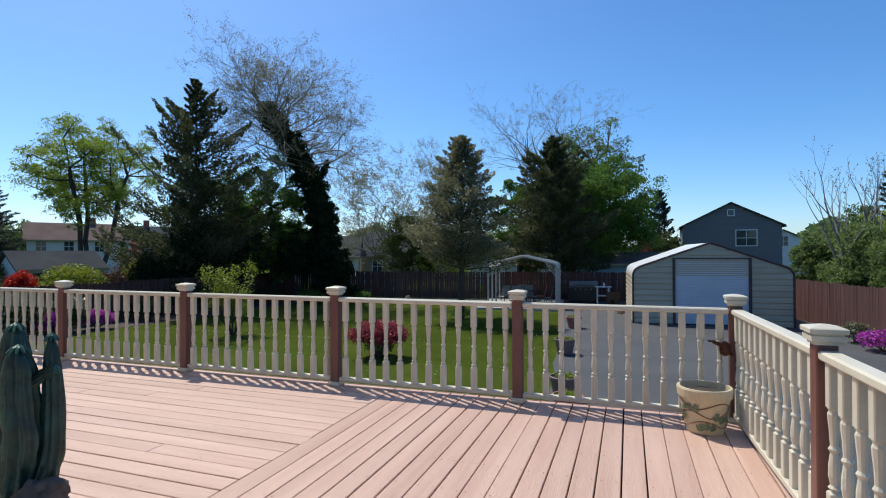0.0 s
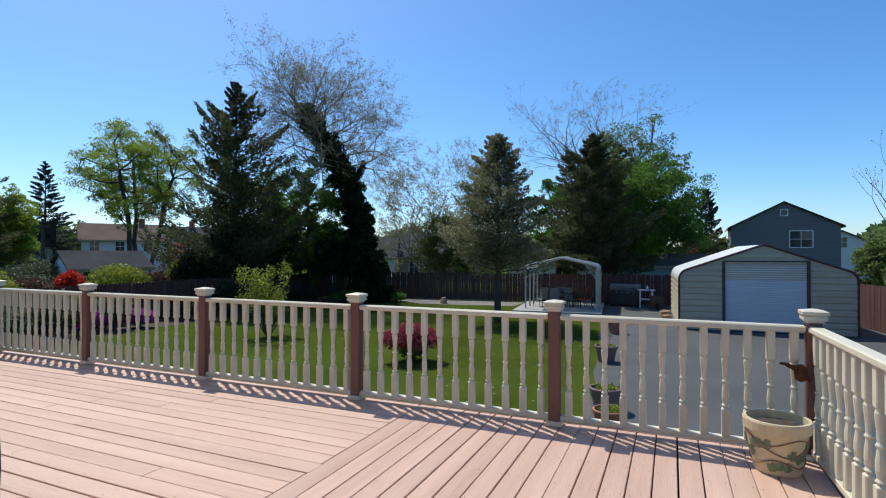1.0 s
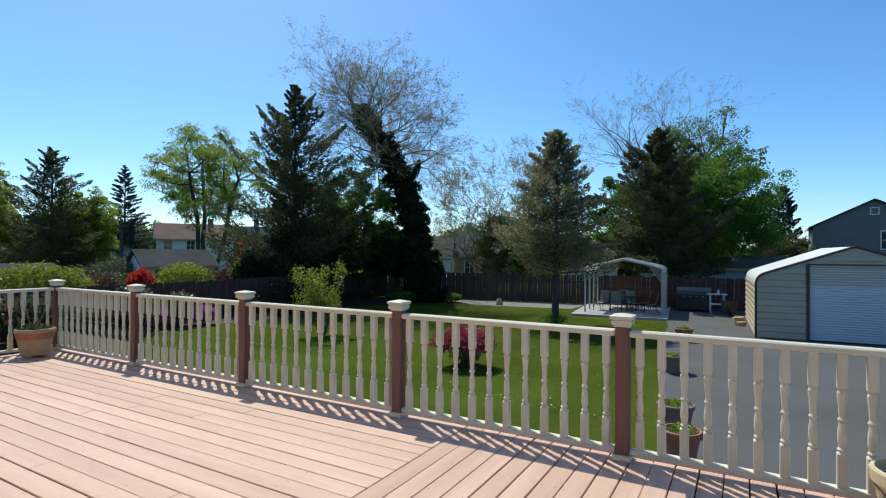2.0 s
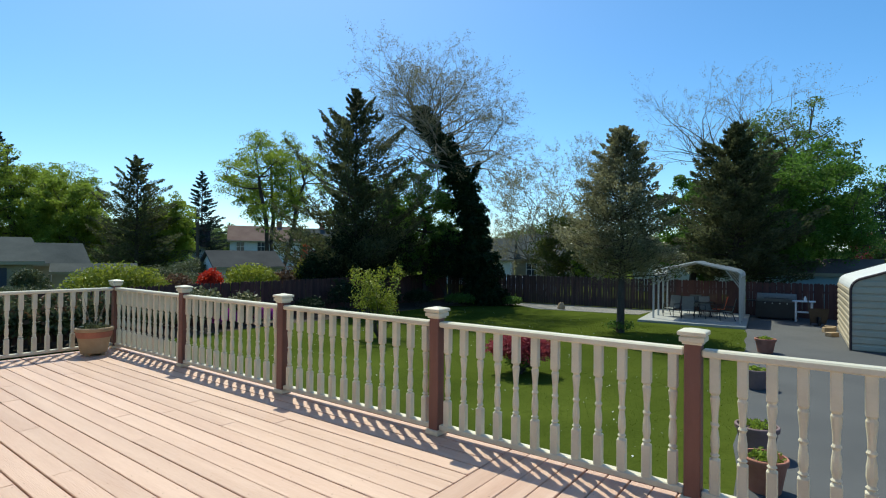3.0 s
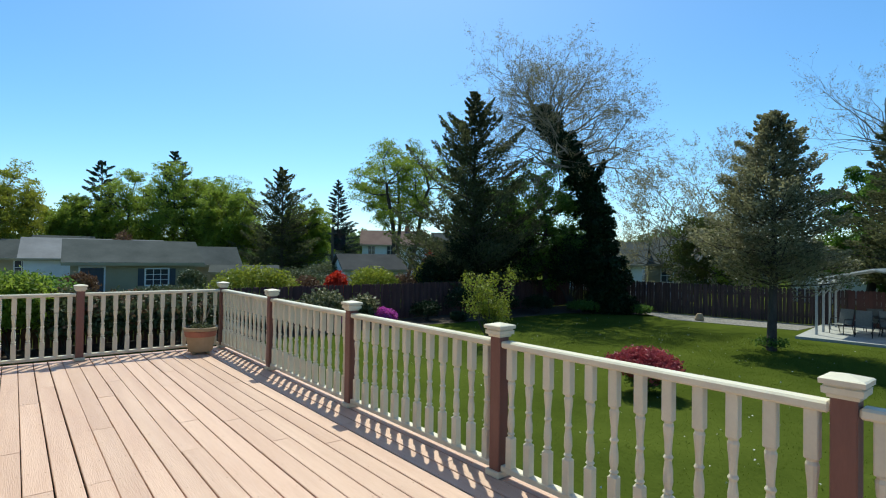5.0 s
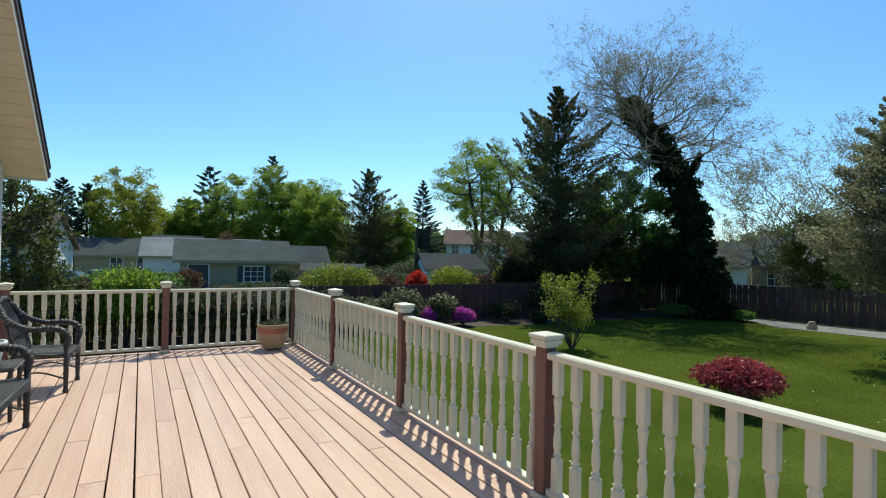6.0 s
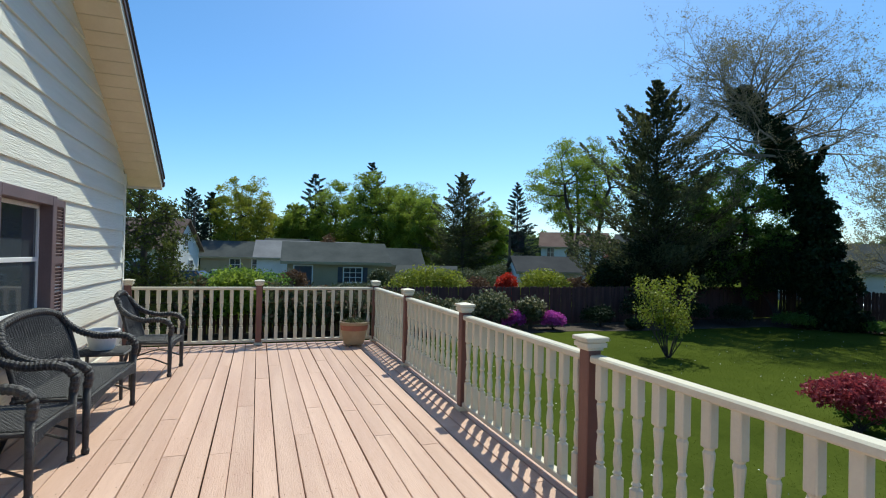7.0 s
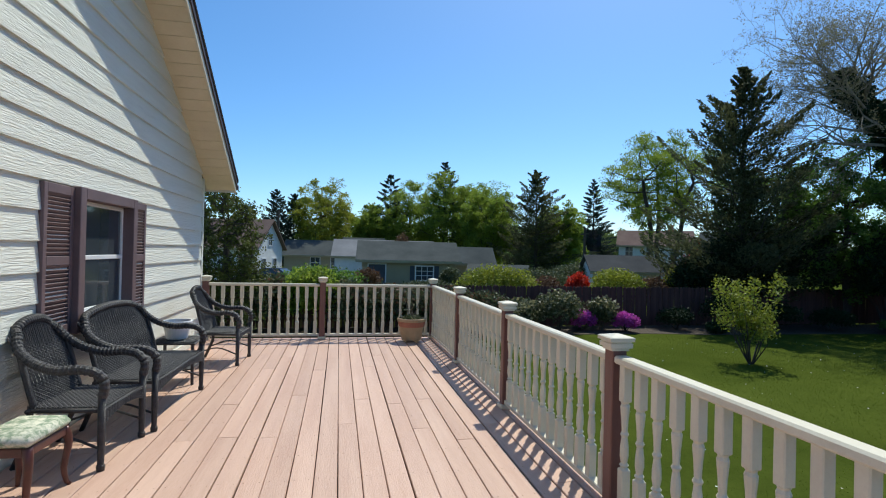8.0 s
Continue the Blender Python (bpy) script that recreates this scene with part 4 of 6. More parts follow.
def conifer(at, height, half, leaf_mat, label, seed, leaf=0.30, boughs=150, clear=0.05, rise=0.15, dense=150, power=0.8, name="conifer_tree", ragged=0.3, plume=0.16, aspect=0.28, inner=0.2, belly=0.0, thick=0.02):
    """A trunk with single boughs, each a tapering plume of sprays that point outward, with gaps between them."""
    rng = np.random.default_rng(seed)
    t = thing(name, at, label, "tree")
    paths = [([(0, 0, 0), (0.05, 0, height * 0.4), (0, 0.03, height * 0.98)], [height * thick, height * thick * 0.6, 0.015])]
    pts, ways = [], []
    for i in range(boughs):
        f = clear + (1 - clear) * ((i + rng.random()) / boughs) ** 1.05
        z = height * f
        g = (f - clear) / (1 - clear)
        prof = max(1 - g, 0.0) ** power * (1 - belly * max(0.0, 0.25 - g) / 0.25)
        r = (half * prof + 0.12) * rng.uniform(1 - ragged, 1 + ragged * 0.55)
        ang = 2.39996 * i + rng.uniform(-0.5, 0.5)
        up = rise * rng.uniform(0.3, 1.6) + 0.35 * g
        out = np.array((math.cos(ang), math.sin(ang), 0.0))
        a = np.array((0, 0, z))
        b = a + out * r * 0.55 + np.array((0, 0, up * r * 0.35))
        c = a + out * r + np.array((0, 0, up * r))
        paths.append(([a, b, c], [0.012 + 0.010 * r, 0.010 + 0.004 * r, 0.006]))
        n = int(dense * (0.25 + r / half))
        s = rng.uniform(inner, 1.0, n)[:, None]
        q = (1 - s) ** 2 * a + 2 * s * (1 - s) * b + s * s * c
        w = plume * r * (1.15 - s) + 0.05
        side = np.array((-out[1], out[0], 0.0))
        u = rng.uniform(-1, 1, (n, 2))
        q = q + side * u[:, :1] * w * 1.6 + np.array((0, 0, 1.0)) * u[:, 1:] * w * 0.8
        pts.append(q)
        ways.append(out * 0.8 + side * u[:, :1] * 0.8 + np.array((0, 0, 0.25 + up * 0.5)))
    n = 40
    pts.append(np.stack([rng.normal(size=n) * 0.06, rng.normal(size=n) * 0.06, height * rng.uniform(0.92, 1.005, n)], 1))
    ways.append(np.tile((0, 0, 1.0), (n, 1)))
    v, f = tubes(paths, 4)
    raw("trunk", v, f, BARK, t, smooth=True)
    v, f = leaves(np.vstack(pts), leaf, rng, aspect, 0.2, 0.0, np.vstack(ways))
    raw("crown", v, f, leaf_mat, t)
    return t


def shrub(at, rx, ry, h, leaf_mat, label, seed, leaf=0.09, count=5000, name="shrub", stems=7, blossom=None, blossom_part=0.0, lumps=0.35, inner=0.35, low=0.0, category="shrub", bark=BARK):
    """A bush: stems from the root and leaves in uneven lobes with gaps."""
    rng = np.random.default_rng(seed)
    t = thing(name, at, label, category)
    paths = []
    lobes = rng.normal(size=(9 + int(count / 2500), 3))
    lobes /= np.linalg.norm(lobes, axis=1)[:, None]
    lobes[:, 2] = np.abs(lobes[:, 2])
    for k in range(stems):
        e = lobes[k % len(lobes)] * np.array((rx, ry, h)) * 0.75
        e[2] = max(e[2], 0.4 * h)
        paths.append(([(rng.normal() * 0.04, rng.normal() * 0.04, 0), e * np.array((0.4, 0.4, 0.55)), e], [0.02 + 0.008 * h, 0.014, 0.006]))
    v, f = tubes(paths, 4)
    tagged(raw("stemwork", v, f, bark, t), kind="stuff")
    d = rng.normal(size=(count, 3))
    d /= np.linalg.norm(d, axis=1)[:, None]
    d[:, 2] = np.where(d[:, 2] < -0.35, -d[:, 2], d[:, 2])
    near = (d @ lobes.T).max(1)
    r = rng.uniform(inner, 1.0, count) ** 0.6 * (1 - lumps + lumps * np.clip((near - 0.55) / 0.42, 0, 1) * 1.25)
    c = np.array((0, 0, h * (0.5 + low / 2)))
    p = c + d * r[:, None] * np.array((rx, ry, h * (0.5 - low / 2)))
    p += rng.normal(size=p.shape) * leaf * 0.5
    p[:, 2] = np.maximum(p[:, 2], 0.02)
    flower = rng.random(count) < blossom_part * (r > 0.62) if blossom else np.zeros(count, bool)
    v, f = leaves(p[~flower], leaf, rng, 0.5)
    raw("foliage", v, f, leaf_mat, t)
    if flower.any():
        v, f = leaves(p[flower] + d[flower] * leaf * 0.4, leaf * 0.95, rng, 0.95)
        raw("blossom", v, f, blossom, t, "flower heads")
    return t


# the great ivy-clad tree, leaning
def ivy_tree():
    rng = np.random.default_rng(5)
    t, path = bare_tree((-14.2, 22.5, GROUND), "leaning ivy-clad tree with thin budding branches", 6,
                        [(0, 0, 0), (-0.2, -0.15, 2.0), (-0.6, -0.45, 5.0), (-1.25, -0.95, 7.6), (-2.3, -1.75, 9.8), (-3.0, -2.35, 11.4)],
                        (40, 0.66), TWIG, L_BUD, 0.075, 2, 4, 2.45, 0.10, 3, 0.67, 0.02, 0.74, (-0.1, 1.3), name="ivy_clad_tree")
    limb = np.array(smooth_path([path[11], path[11] + (0.45, 0.35, 0.8), path[11] + (0.7, 0.55, 1.5)], 3))
    pts = []
    for i, q in enumerate(path):
        s = i / (len(path) - 1)
        w = (1.25 - 0.82 * s) * (1 + 0.15 * math.sin(i * 1.7))
        pts.append(q + in_ball(rng, int(3200 - 2300 * s), 1.0) * np.array((w, w, 0.62)))
        for k in range(5):
            a = rng.uniform(0, 6.28)
            pts.append(q + np.array((math.cos(a) * w, math.sin(a) * w, rng.uniform(-0.3, 0.3))) + in_ball(rng, 110, 1.1) * 0.34)
    for i, q in enumerate(limb):
        pts.append(q + in_ball(rng, 260 - 30 * i, 1.0) * (0.36 - 0.03 * i))
    v, f = tubes([(limb, list(np.linspace(0.16, 0.06, len(limb))))], 8)
    raw("ivied_limb", v, f, BARK, t, smooth=True)
    v, f = leaves(np.vstack(pts), 0.15, rng, 0.8)
    raw("ivy", v, f, L_IVY_SHADE, t, "dark ivy round the trunk")


ivy_tree()
conifer((-19.6, 16.9, GROUND), 12.4, 5.2, L_CONIFER, "tall dark ragged juniper behind the fence", 11, 0.19, 150, 0.03, 0.42, 400, 0.86, ragged=0.6, plume=0.16, aspect=0.4, belly=0.35)
broadleaf((-18.1, 21.4, GROUND), 9.2, 3.0, L_DEEP, "deep green broadleaf tree behind the fence", 12, leaf=0.13, clumps=120, per=200)
# added evergreens fill the dark zone; near-black leaves carry its shade
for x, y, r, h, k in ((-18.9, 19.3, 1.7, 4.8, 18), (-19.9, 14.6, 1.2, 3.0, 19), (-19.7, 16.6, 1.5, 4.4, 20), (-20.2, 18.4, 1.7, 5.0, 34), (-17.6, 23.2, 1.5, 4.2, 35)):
    shrub((x, y, GROUND), r, r, h, L_IVY_SHADE, "overgrown evergreen added behind the fence, leaves darkened for shade", k, 0.15, 9000, "evergreen_shrub")
broadleaf((-21.5, 20.8, GROUND), 9.2, 3.4, L_DEEP, "deep green broadleaf tree behind the fence", 13, leaf=0.13, clumps=120, per=200)
shrub((-16.3, 21.6, GROUND), 1.4, 1.4, 4.4, L_IVY_SHADE, "ivy-smothered dark stump beside the trunk", 14, 0.15, 8000, "ivy_stump")
bare_tree((-15.4, 33.0, GROUND), "spreading pale tree just coming into bud", 15, [(0, 0, 0), (0.1, 0, 1.5), (0.3, 0.1, 3.4), (0.6, 0.1, 5.4)], (17, 0.3), TWIG, L_BUD, 0.11, 3, 4, 3.1, 0.08, 3, 0.68, 0.07, 0.65)
broadleaf((-12.0, 31.0, GROUND), 6.2, 3.4, L_WILLOW, "olive-green tree behind the back fence", 16, leaf=0.13, clumps=120, per=150)
broadleaf((-9.6, 28.6, GROUND), 4.3, 1.5, L_LIGHT, "small light green tree behind the back fence", 17, leaf=0.10, clumps=45, per=80)


def holly_tree():
    """A broad pyramid of glossy leaves on a clear trunk."""
    conifer((-4.08, 16.35, GROUND), 8.0, 2.4, L_HOLLY, "pyramidal glossy evergreen tree on a bare trunk", 21, 0.095, 190, 0.27, 0.28, 310, 0.68, "evergreen_tree", 0.36, 0.26, 0.55, 0.25, 0.0, 0.021)
    shrub((-4.08, 16.35, GROUND), 0.55, 0.45, 0.45, L_DEEP, "low ivy tuft round the tree's foot", 22, 0.09, 500, "ground_ivy")


holly_tree()
conifer((-1.7, 28.6, GROUND), 10.3, 4.3, L_CONIFER, "broad dark cedar behind the patio fence", 23, 0.20, 150, 0.17, 0.2, 400, 0.72, ragged=0.45, plume=0.19, aspect=0.4, belly=0.15)
broadleaf((0.8, 34.5, GROUND), 9.9, 5.0, L_MAPLE, "broad bright green maple behind the fence", 24, leaf=0.14, clumps=240, per=240, clump=0.19, stem=0.1)
broadleaf((-5.0, 34.5, GROUND), 9.2, 3.0, L_MAPLE, "bright green maple beside the cedar", 25, leaf=0.14, clumps=110, per=230)
broadleaf((0.2, 40.0, GROUND), 14.6, 4.0, L_FAR, "thin light green tree behind the maple", 26, leaf=0.15, clumps=100, per=120, stem=0.3, fill=0.2)
bare_tree((-4.2, 46.0, GROUND), "tall bare tree with fine open branches", 27, [(0, 0, 0), (0.1, 0, 4), (-0.2, 0, 8), (0, 0, 11.0)], (14, 0.6), BARK_PALE, L_BUD, 0.10, 2, 5, 3.9, 0.2, 2, 0.70, 0.06, 0.7, (0.5, 1.2))
conifer((6.1, 55.5, GROUND), 9.5, 2.1, L_BLUE, "small dark rounded cypress", 28, 0.24, 110, 0.04, 0.35, 120, 0.55, ragged=0.15, plume=0.24, aspect=0.4)
broadleaf((6.6, 52.0, GROUND), 5.2, 2.3, L_WILLOW, "olive willow bush by the grey house", 29, leaf=0.15, clumps=45, per=110)
broadleaf((4.6, 50.5, GROUND), 5.4, 1.3, L_RED, "dark red ornamental tree", 30, leaf=0.15, clumps=30, per=80)
broadleaf((-41.6, 27.4, GROUND), 15.4, 6.3, L_LIGHT, "tall light green tree with open twin trunks", 31, BARK, 0.14, 210, 150, 0.145, 0.34, trunks=3, thick=0.027, lumps=0.3, fill=0.3, low=0.75, squash=0.75)
conifer((-64.3, 32.0, GROUND), 13.6, 4.6, L_BLUE, "tall open spruce in the distance", 32, 0.34, 100, 0.04, 0.05, 140, 0.85, ragged=0.22, plume=0.12, aspect=0.35)
conifer((-53.5, 19.4, GROUND), 12.4, 4.8, L_CONIFER, "dark dense fir in the distance", 33, 0.24, 110, 0.05, 0.3, 260, 0.62, ragged=0.5, plume=0.2, aspect=0.4)
for i, (x, y, h, r) in enumerate(((-66, 12.5, 14.0, 5.4), (-67, 17.0, 13.2, 5.0), (-70, 7.0, 12.9, 5.0), (-56, 23.5, 9.4, 3.7), (-60, 15.6, 11.2, 3.7), (-70, 1.5, 9.5, 3.4))):
    broadleaf((x, y, GROUND), h, r, L_LIGHT, "light green spring tree in the distance", 40 + i, leaf=0.18, clumps=190, per=160)
conifer((-68, 11.6, GROUND), 15.4, 2.6, L_BLUE, "tall thin pine above the woods", 46, 0.30, 60, 0.45, 0.25, 150, 0.5, ragged=0.5, plume=0.2, aspect=0.4, inner=0.4)
conifer((-72, 4.5, GROUND), 13.9, 3.6, L_BLUE, "tall thin pine above the woods", 47, 0.30, 60, 0.3, 0.2, 150, 0.6, ragged=0.5, plume=0.2, aspect=0.4, inner=0.4)
broadleaf((-67, -5.0, GROUND), 12.6, 4.3, L_YELLOW, "yellow-green spring tree in the distance", 48, leaf=0.17, clumps=190, per=160)
for x, y, h, s in ((-70, -10.9, 10.8, 51), (-69, -8.5, 10.2, 52), (-75, 1.5, 8.2, 53)):
    conifer((x, y, GROUND), h, 3.0, L_BLUE, "dark blue-green spruce in the distance", s, 0.30, 90, 0.04, 0.2, 110, 0.6, ragged=0.25, plume=0.2, aspect=0.4)
for i, (x, y, h, r) in enumerate(((-78, -1.0, 8.5, 3.6), (-80, 3.5, 10.0, 3.5), (-62, 21, 8, 3.0), (-72, 28, 8.5, 4.0), (-74, 40, 7.5, 5.0), (-66, 52, 7.5, 5.0), (-45, 60, 7.5, 5.0), (-32, 62, 8.0, 5.0), (30, 72, 8.5, 5.0), (-12, 70, 7.5, 5.0))):
    broadleaf((x, y, GROUND), h, r, L_FAR, "hazy green tree on the skyline", 60 + i, leaf=0.26, clumps=50, per=110, clump=0.26)


def far_woods():
    rng = np.random.default_rng(99)
    n = 26000
    a = rng.uniform(radians(-40), radians(125), n)
    d = rng.uniform(95, 150, n)
    top = 5.2 + 2.2 * np.sin(a * 23) * np.sin(a * 9 + 1) + 1.2 * np.sin(a * 71)
    z = GROUND + rng.random(n) ** 0.8 * np.maximum(top, 2.0) * d / 110
    v, f = leaves(np.stack([-np.sin(a) * d, np.cos(a) * d, z], 1), 1.5, rng, 0.8)
    tagged(raw("far_woods", v, f, L_FAR), "hazy band of distant spring woods", "woods", kind="stuff")


far_woods()

# right-hand shrubs and the young bare tree beyond the fence
for i, (x, y, r, h) in enumerate(((11.1, 22.0, 1.5, 4.0), (11.9, 18.8, 1.8, 4.2), (12.4, 16.4, 1.9, 4.4), (13.4, 13.8, 2.2, 4.7), (14.6, 11.0, 2.2, 5.0))):
    broadleaf((x, y, GROUND), h, r, L_YEW, "feathery evergreen shrub leaning over the fence", 80 + i, leaf=0.10, clumps=170, per=120, clump=0.2, stem=0.02, low=1.0, squash=1.0, name="evergreen_shrub")


def twiggy_tree(at, seed, height, label):
    rng = np.random.default_rng(seed)
    t = thing("bare_tree", at, label, "tree")
    paths, tips = [], []
    fork = height * 0.42
    paths.append(([(0, 0, 0), (0.03, 0, fork * 0.5), (0, 0.02, fork)], [0.13, 0.1, 0.085]))
    for k in range(6):
        a = 2.4 * k + 0.4
        z = fork * (0.72 + 0.07 * k)
        grow(rng, (0, 0, min(z, fork)), (0.62 * math.cos(a), 0.62 * math.sin(a), 0.9), height * rng.uniform(0.24, 0.32), 0.05, 3, paths, tips, 0.55, 2, 0.6, 0.30, 0.07)
    v, f = tubes(paths, 5)
    raw("trunk", v, f, BARK_PALE, t)
    tips = np.array(tips)
    v, f = leaves(tips + rng.normal(size=tips.shape) * 0.03, 0.06, rng, 0.7)
    tagged(raw("young_growth", v, f, L_RUSSET, t), kind="stuff")


twiggy_tree((10.75, 18.6, GROUND), 84, 7.0, "young bare tree with upright budding twigs")
twiggy_tree((11.75, 18.3, GROUND), 89, 7.0, "young bare tree with upright budding twigs")
broadleaf((15.5, 20.0, GROUND), 6.6, 3.2, L_LIGHT, "light green tree behind the shrubs", 85, leaf=0.13, clumps=70, per=170)
conifer((14.8, 24.5, GROUND), 7.0, 1.8, L_BLUE, "dark spruce behind the shrubs", 86, 0.22, 100, 0.05, 0.15, 110, 0.7)
shrub((9.85, 12.8, GROUND + 0.02), 0.6, 0.55, 0.55, L_RHODO, "magenta azalea by the driveway fence", 87, 0.07, 2500, "azalea", blossom=L_AZALEA, blossom_part=0.8)
shrub((9.7, 14.3, GROUND + 0.02), 0.45, 0.45, 0.6, L_RHODO, "small pale flowering shrub by the fence", 88, 0.08, 900, "shrub", blossom=L_HOLLY, blossom_part=0.4)

# garden plants inside the yard
shrub((-3.75, 7.5, GROUND), 0.82, 0.75, 0.98, L_RED, "low crimson Japanese maple on the lawn", 90, 0.085, 6500, "red_maple", 9, lumps=0.4, inner=0.3, low=0.2)
shrub((-3.8, 7.7, GROUND), 0.5, 0.45, 0.4, L_DEEP, "low green growth under the red maple", 91, 0.08, 700, "ground_cover")


def young_tree():
    rng = np.random.default_rng(92)
    t = thing("young_tree", (-10.4, 9.35, GROUND), "young multi-stemmed tree with yellow-green leaves", "tree")
    paths, tips = [], []
    for k in range(19):
        a = rng.uniform(0, 2 * math.pi)
        o = rng.uniform(0.1, 0.75)
        grow(rng, (0.05 * math.cos(a), 0.05 * math.sin(a), 0), (o * math.cos(a), o * math.sin(a), 1.0), rng.uniform(0.65, 1.75), 0.022, 2, paths, tips, 0.45, 2, 0.55, 0.25, 0.06)
    v, f = tubes(paths, 4)
    raw("stemwork", v, f, BARK, t)
    tips = np.array(tips)
    tips = tips[tips[:, 2] > 0.3]
    tips[:, 2] *= 2.72 / np.percentile(tips[:, 2], 99)
    tips[:, 2] = np.where(tips[:, 2] > 2.3, 2.3 + (tips[:, 2] - 2.3) * 0.45, tips[:, 2])
    pts = np.repeat(tips, 9, 0)
    pts = pts + rng.normal(size=pts.shape) * 0.09
    v, f = leaves(pts, 0.085, rng, 0.6)
    raw("foliage", v, f, L_LIME, t)


young_tree()
for i, (x, y) in enumerate(((-17.0, 7.3), (-16.55, 8.95))):
    shrub((x, y, GROUND), 0.50, 0.46, 0.75, L_RHODO, "round azalea in full magenta bloom", 100 + i, 0.075, 4200, "azalea", blossom=L_AZALEA, blossom_part=0.93)
for i, (x, y, r, h) in enumerate(((-16.7, 6.1, 0.95, 1.55), (-16.9, 8.1, 0.65, 1.25), (-17.0, 4.6, 0.9, 1.2))):
    shrub((x, y, GROUND), r, r, h, L_RHODO, "dusty green rhododendron before the dark fence", 104 + i, 0.13, 3000, "rhododendron", blossom=L_HOLLY, blossom_part=0.25)
# the near-black leaf on five of these paints in the bed's shade
for i, (x, y, r, h, m) in enumerate(((-16.9, 11.5, 0.8, 0.9, L_IVY_SHADE), (-16.9, 13.8, 1.0, 1.5, L_IVY_SHADE), (-16.6, 16.2, 1.0, 1.2, L_IVY_SHADE), (-16.2, 18.6, 0.9, 1.0, L_IVY_SHADE), (-14.8, 20.7, 0.9, 0.7, L_DEEP), (-12.6, 22.9, 0.6, 0.5, L_DEEP), (-15.9, 12.6, 0.4, 0.4, L_IVY_SHADE))):
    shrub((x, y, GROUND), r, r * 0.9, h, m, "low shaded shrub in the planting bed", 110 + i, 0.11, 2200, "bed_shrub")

# beyond the side fence
for i, (x, y, rx, ry, h, m, lab, nm) in enumerate((
        (-20.4, 4.7, 1.1, 2.0, 2.45, L_LIME, "bright lime-green bush above the fence", "lime_bush"),
        (-20.6, 10.7, 1.2, 1.7, 2.35, L_LIME, "bright lime-green bush above the fence", "lime_bush"),
        (-21.3, 9.15, 0.62, 0.55, 2.1, L_FIRE, "vivid orange-red bush above the fence", "red_bush"),
        (-21.0, 12.9, 1.0, 1.0, 2.0, L_RUSSET, "russet twiggy bush above the fence", "russet_bush"),
        (-20.6, 14.6, 1.0, 1.1, 2.6, L_YELLOW, "straw-coloured tall grass clump", "grass_clump"),
        (-20.8, 7.2, 0.8, 0.9, 1.9, L_RUSSET, "russet twiggy bush above the fence", "russet_bush"),
        (-24.0, 2.0, 1.4, 1.8, 1.5, L_RHODO, "dusty green bush near the outbuilding", "green_bush"),
        (-28.0, 9.8, 1.6, 2.6, 2.1, L_RHODO, "dusty green bush near the garden shed", "green_bush"),
        (-33.0, 14.8, 1.6, 2.4, 2.5, L_RHODO, "dusty green bush near the garden shed", "green_bush"))):
    shrub((x, y, GROUND), rx, ry, h, m, lab, 130 + i, 0.14, 6000, nm, category="bush")
broadleaf((-29.0, 21.5, GROUND), 4.6, 1.0, L_FIRE, "slender red-leaved tree by the shed", 141, leaf=0.09, clumps=26, per=26, stem=0.3)
broadleaf((-25.5, 17.8, GROUND), 3.4, 1.3, L_RUSSET, "small tree with sparse mauve blossom", 142, leaf=0.08, clumps=34, per=40, stem=0.2)

# rhododendron hedge just beyond the side railing, and the tree at the house corner
for i in range(9):
    y = 3.0 - i * 1.3
    h = (1.5, 1.6, 1.6, 1.75, 1.85, 2.4, 2.0, 1.9, 1.9)[i]
    shrub((-16.75 + 0.25 * (i % 2), y, GROUND), 1.05, 1.0, h, L_LIGHT if i == 5 else L_RHODO, "large rhododendron with leathery whorled leaves" if i != 5 else "fresh green leafy bush in the hedge", 150 + i, 0.15, 5600, "rhododendron" if i != 5 else "green_bush", 8, L_RUSSET, 0.12 if i != 5 else 0.0, 0.4, 0.25)
broadleaf((-12.1, -5.5, GROUND), 5.0, 1.15, L_WILLOW, "small twiggy evergreen tree at the house corner", 160, leaf=0.075, clumps=230, per=42, clump=0.2, stem=0.03, low=1.0, squash=1.0)
broadleaf((-60.0, -17.5, GROUND), 12.5, 4.5, L_FAR, "tall thin-leaved tree behind the gabled house", 161, leaf=0.24, clumps=60, per=100)
shrub((-30, -3.6, GROUND), 1.4, 2.6, 2.0, L_DEEP, "clipped dark hedge near the parked cars", 162, 0.2, 3000, "hedge", category="hedge")
for x, y, s in ((-33.5, -0.6, 163), (-33.2, 5.2, 164), (-44.5, 3.0, 165)):
    shrub((x, y, GROUND), 0.9, 0.9, 1.9 if s != 165 else 4.6, L_RUSSET if s != 164 else L_RHODO, "bush by the outbuilding wall", s, 0.17, 2200, "bush", category="bush")


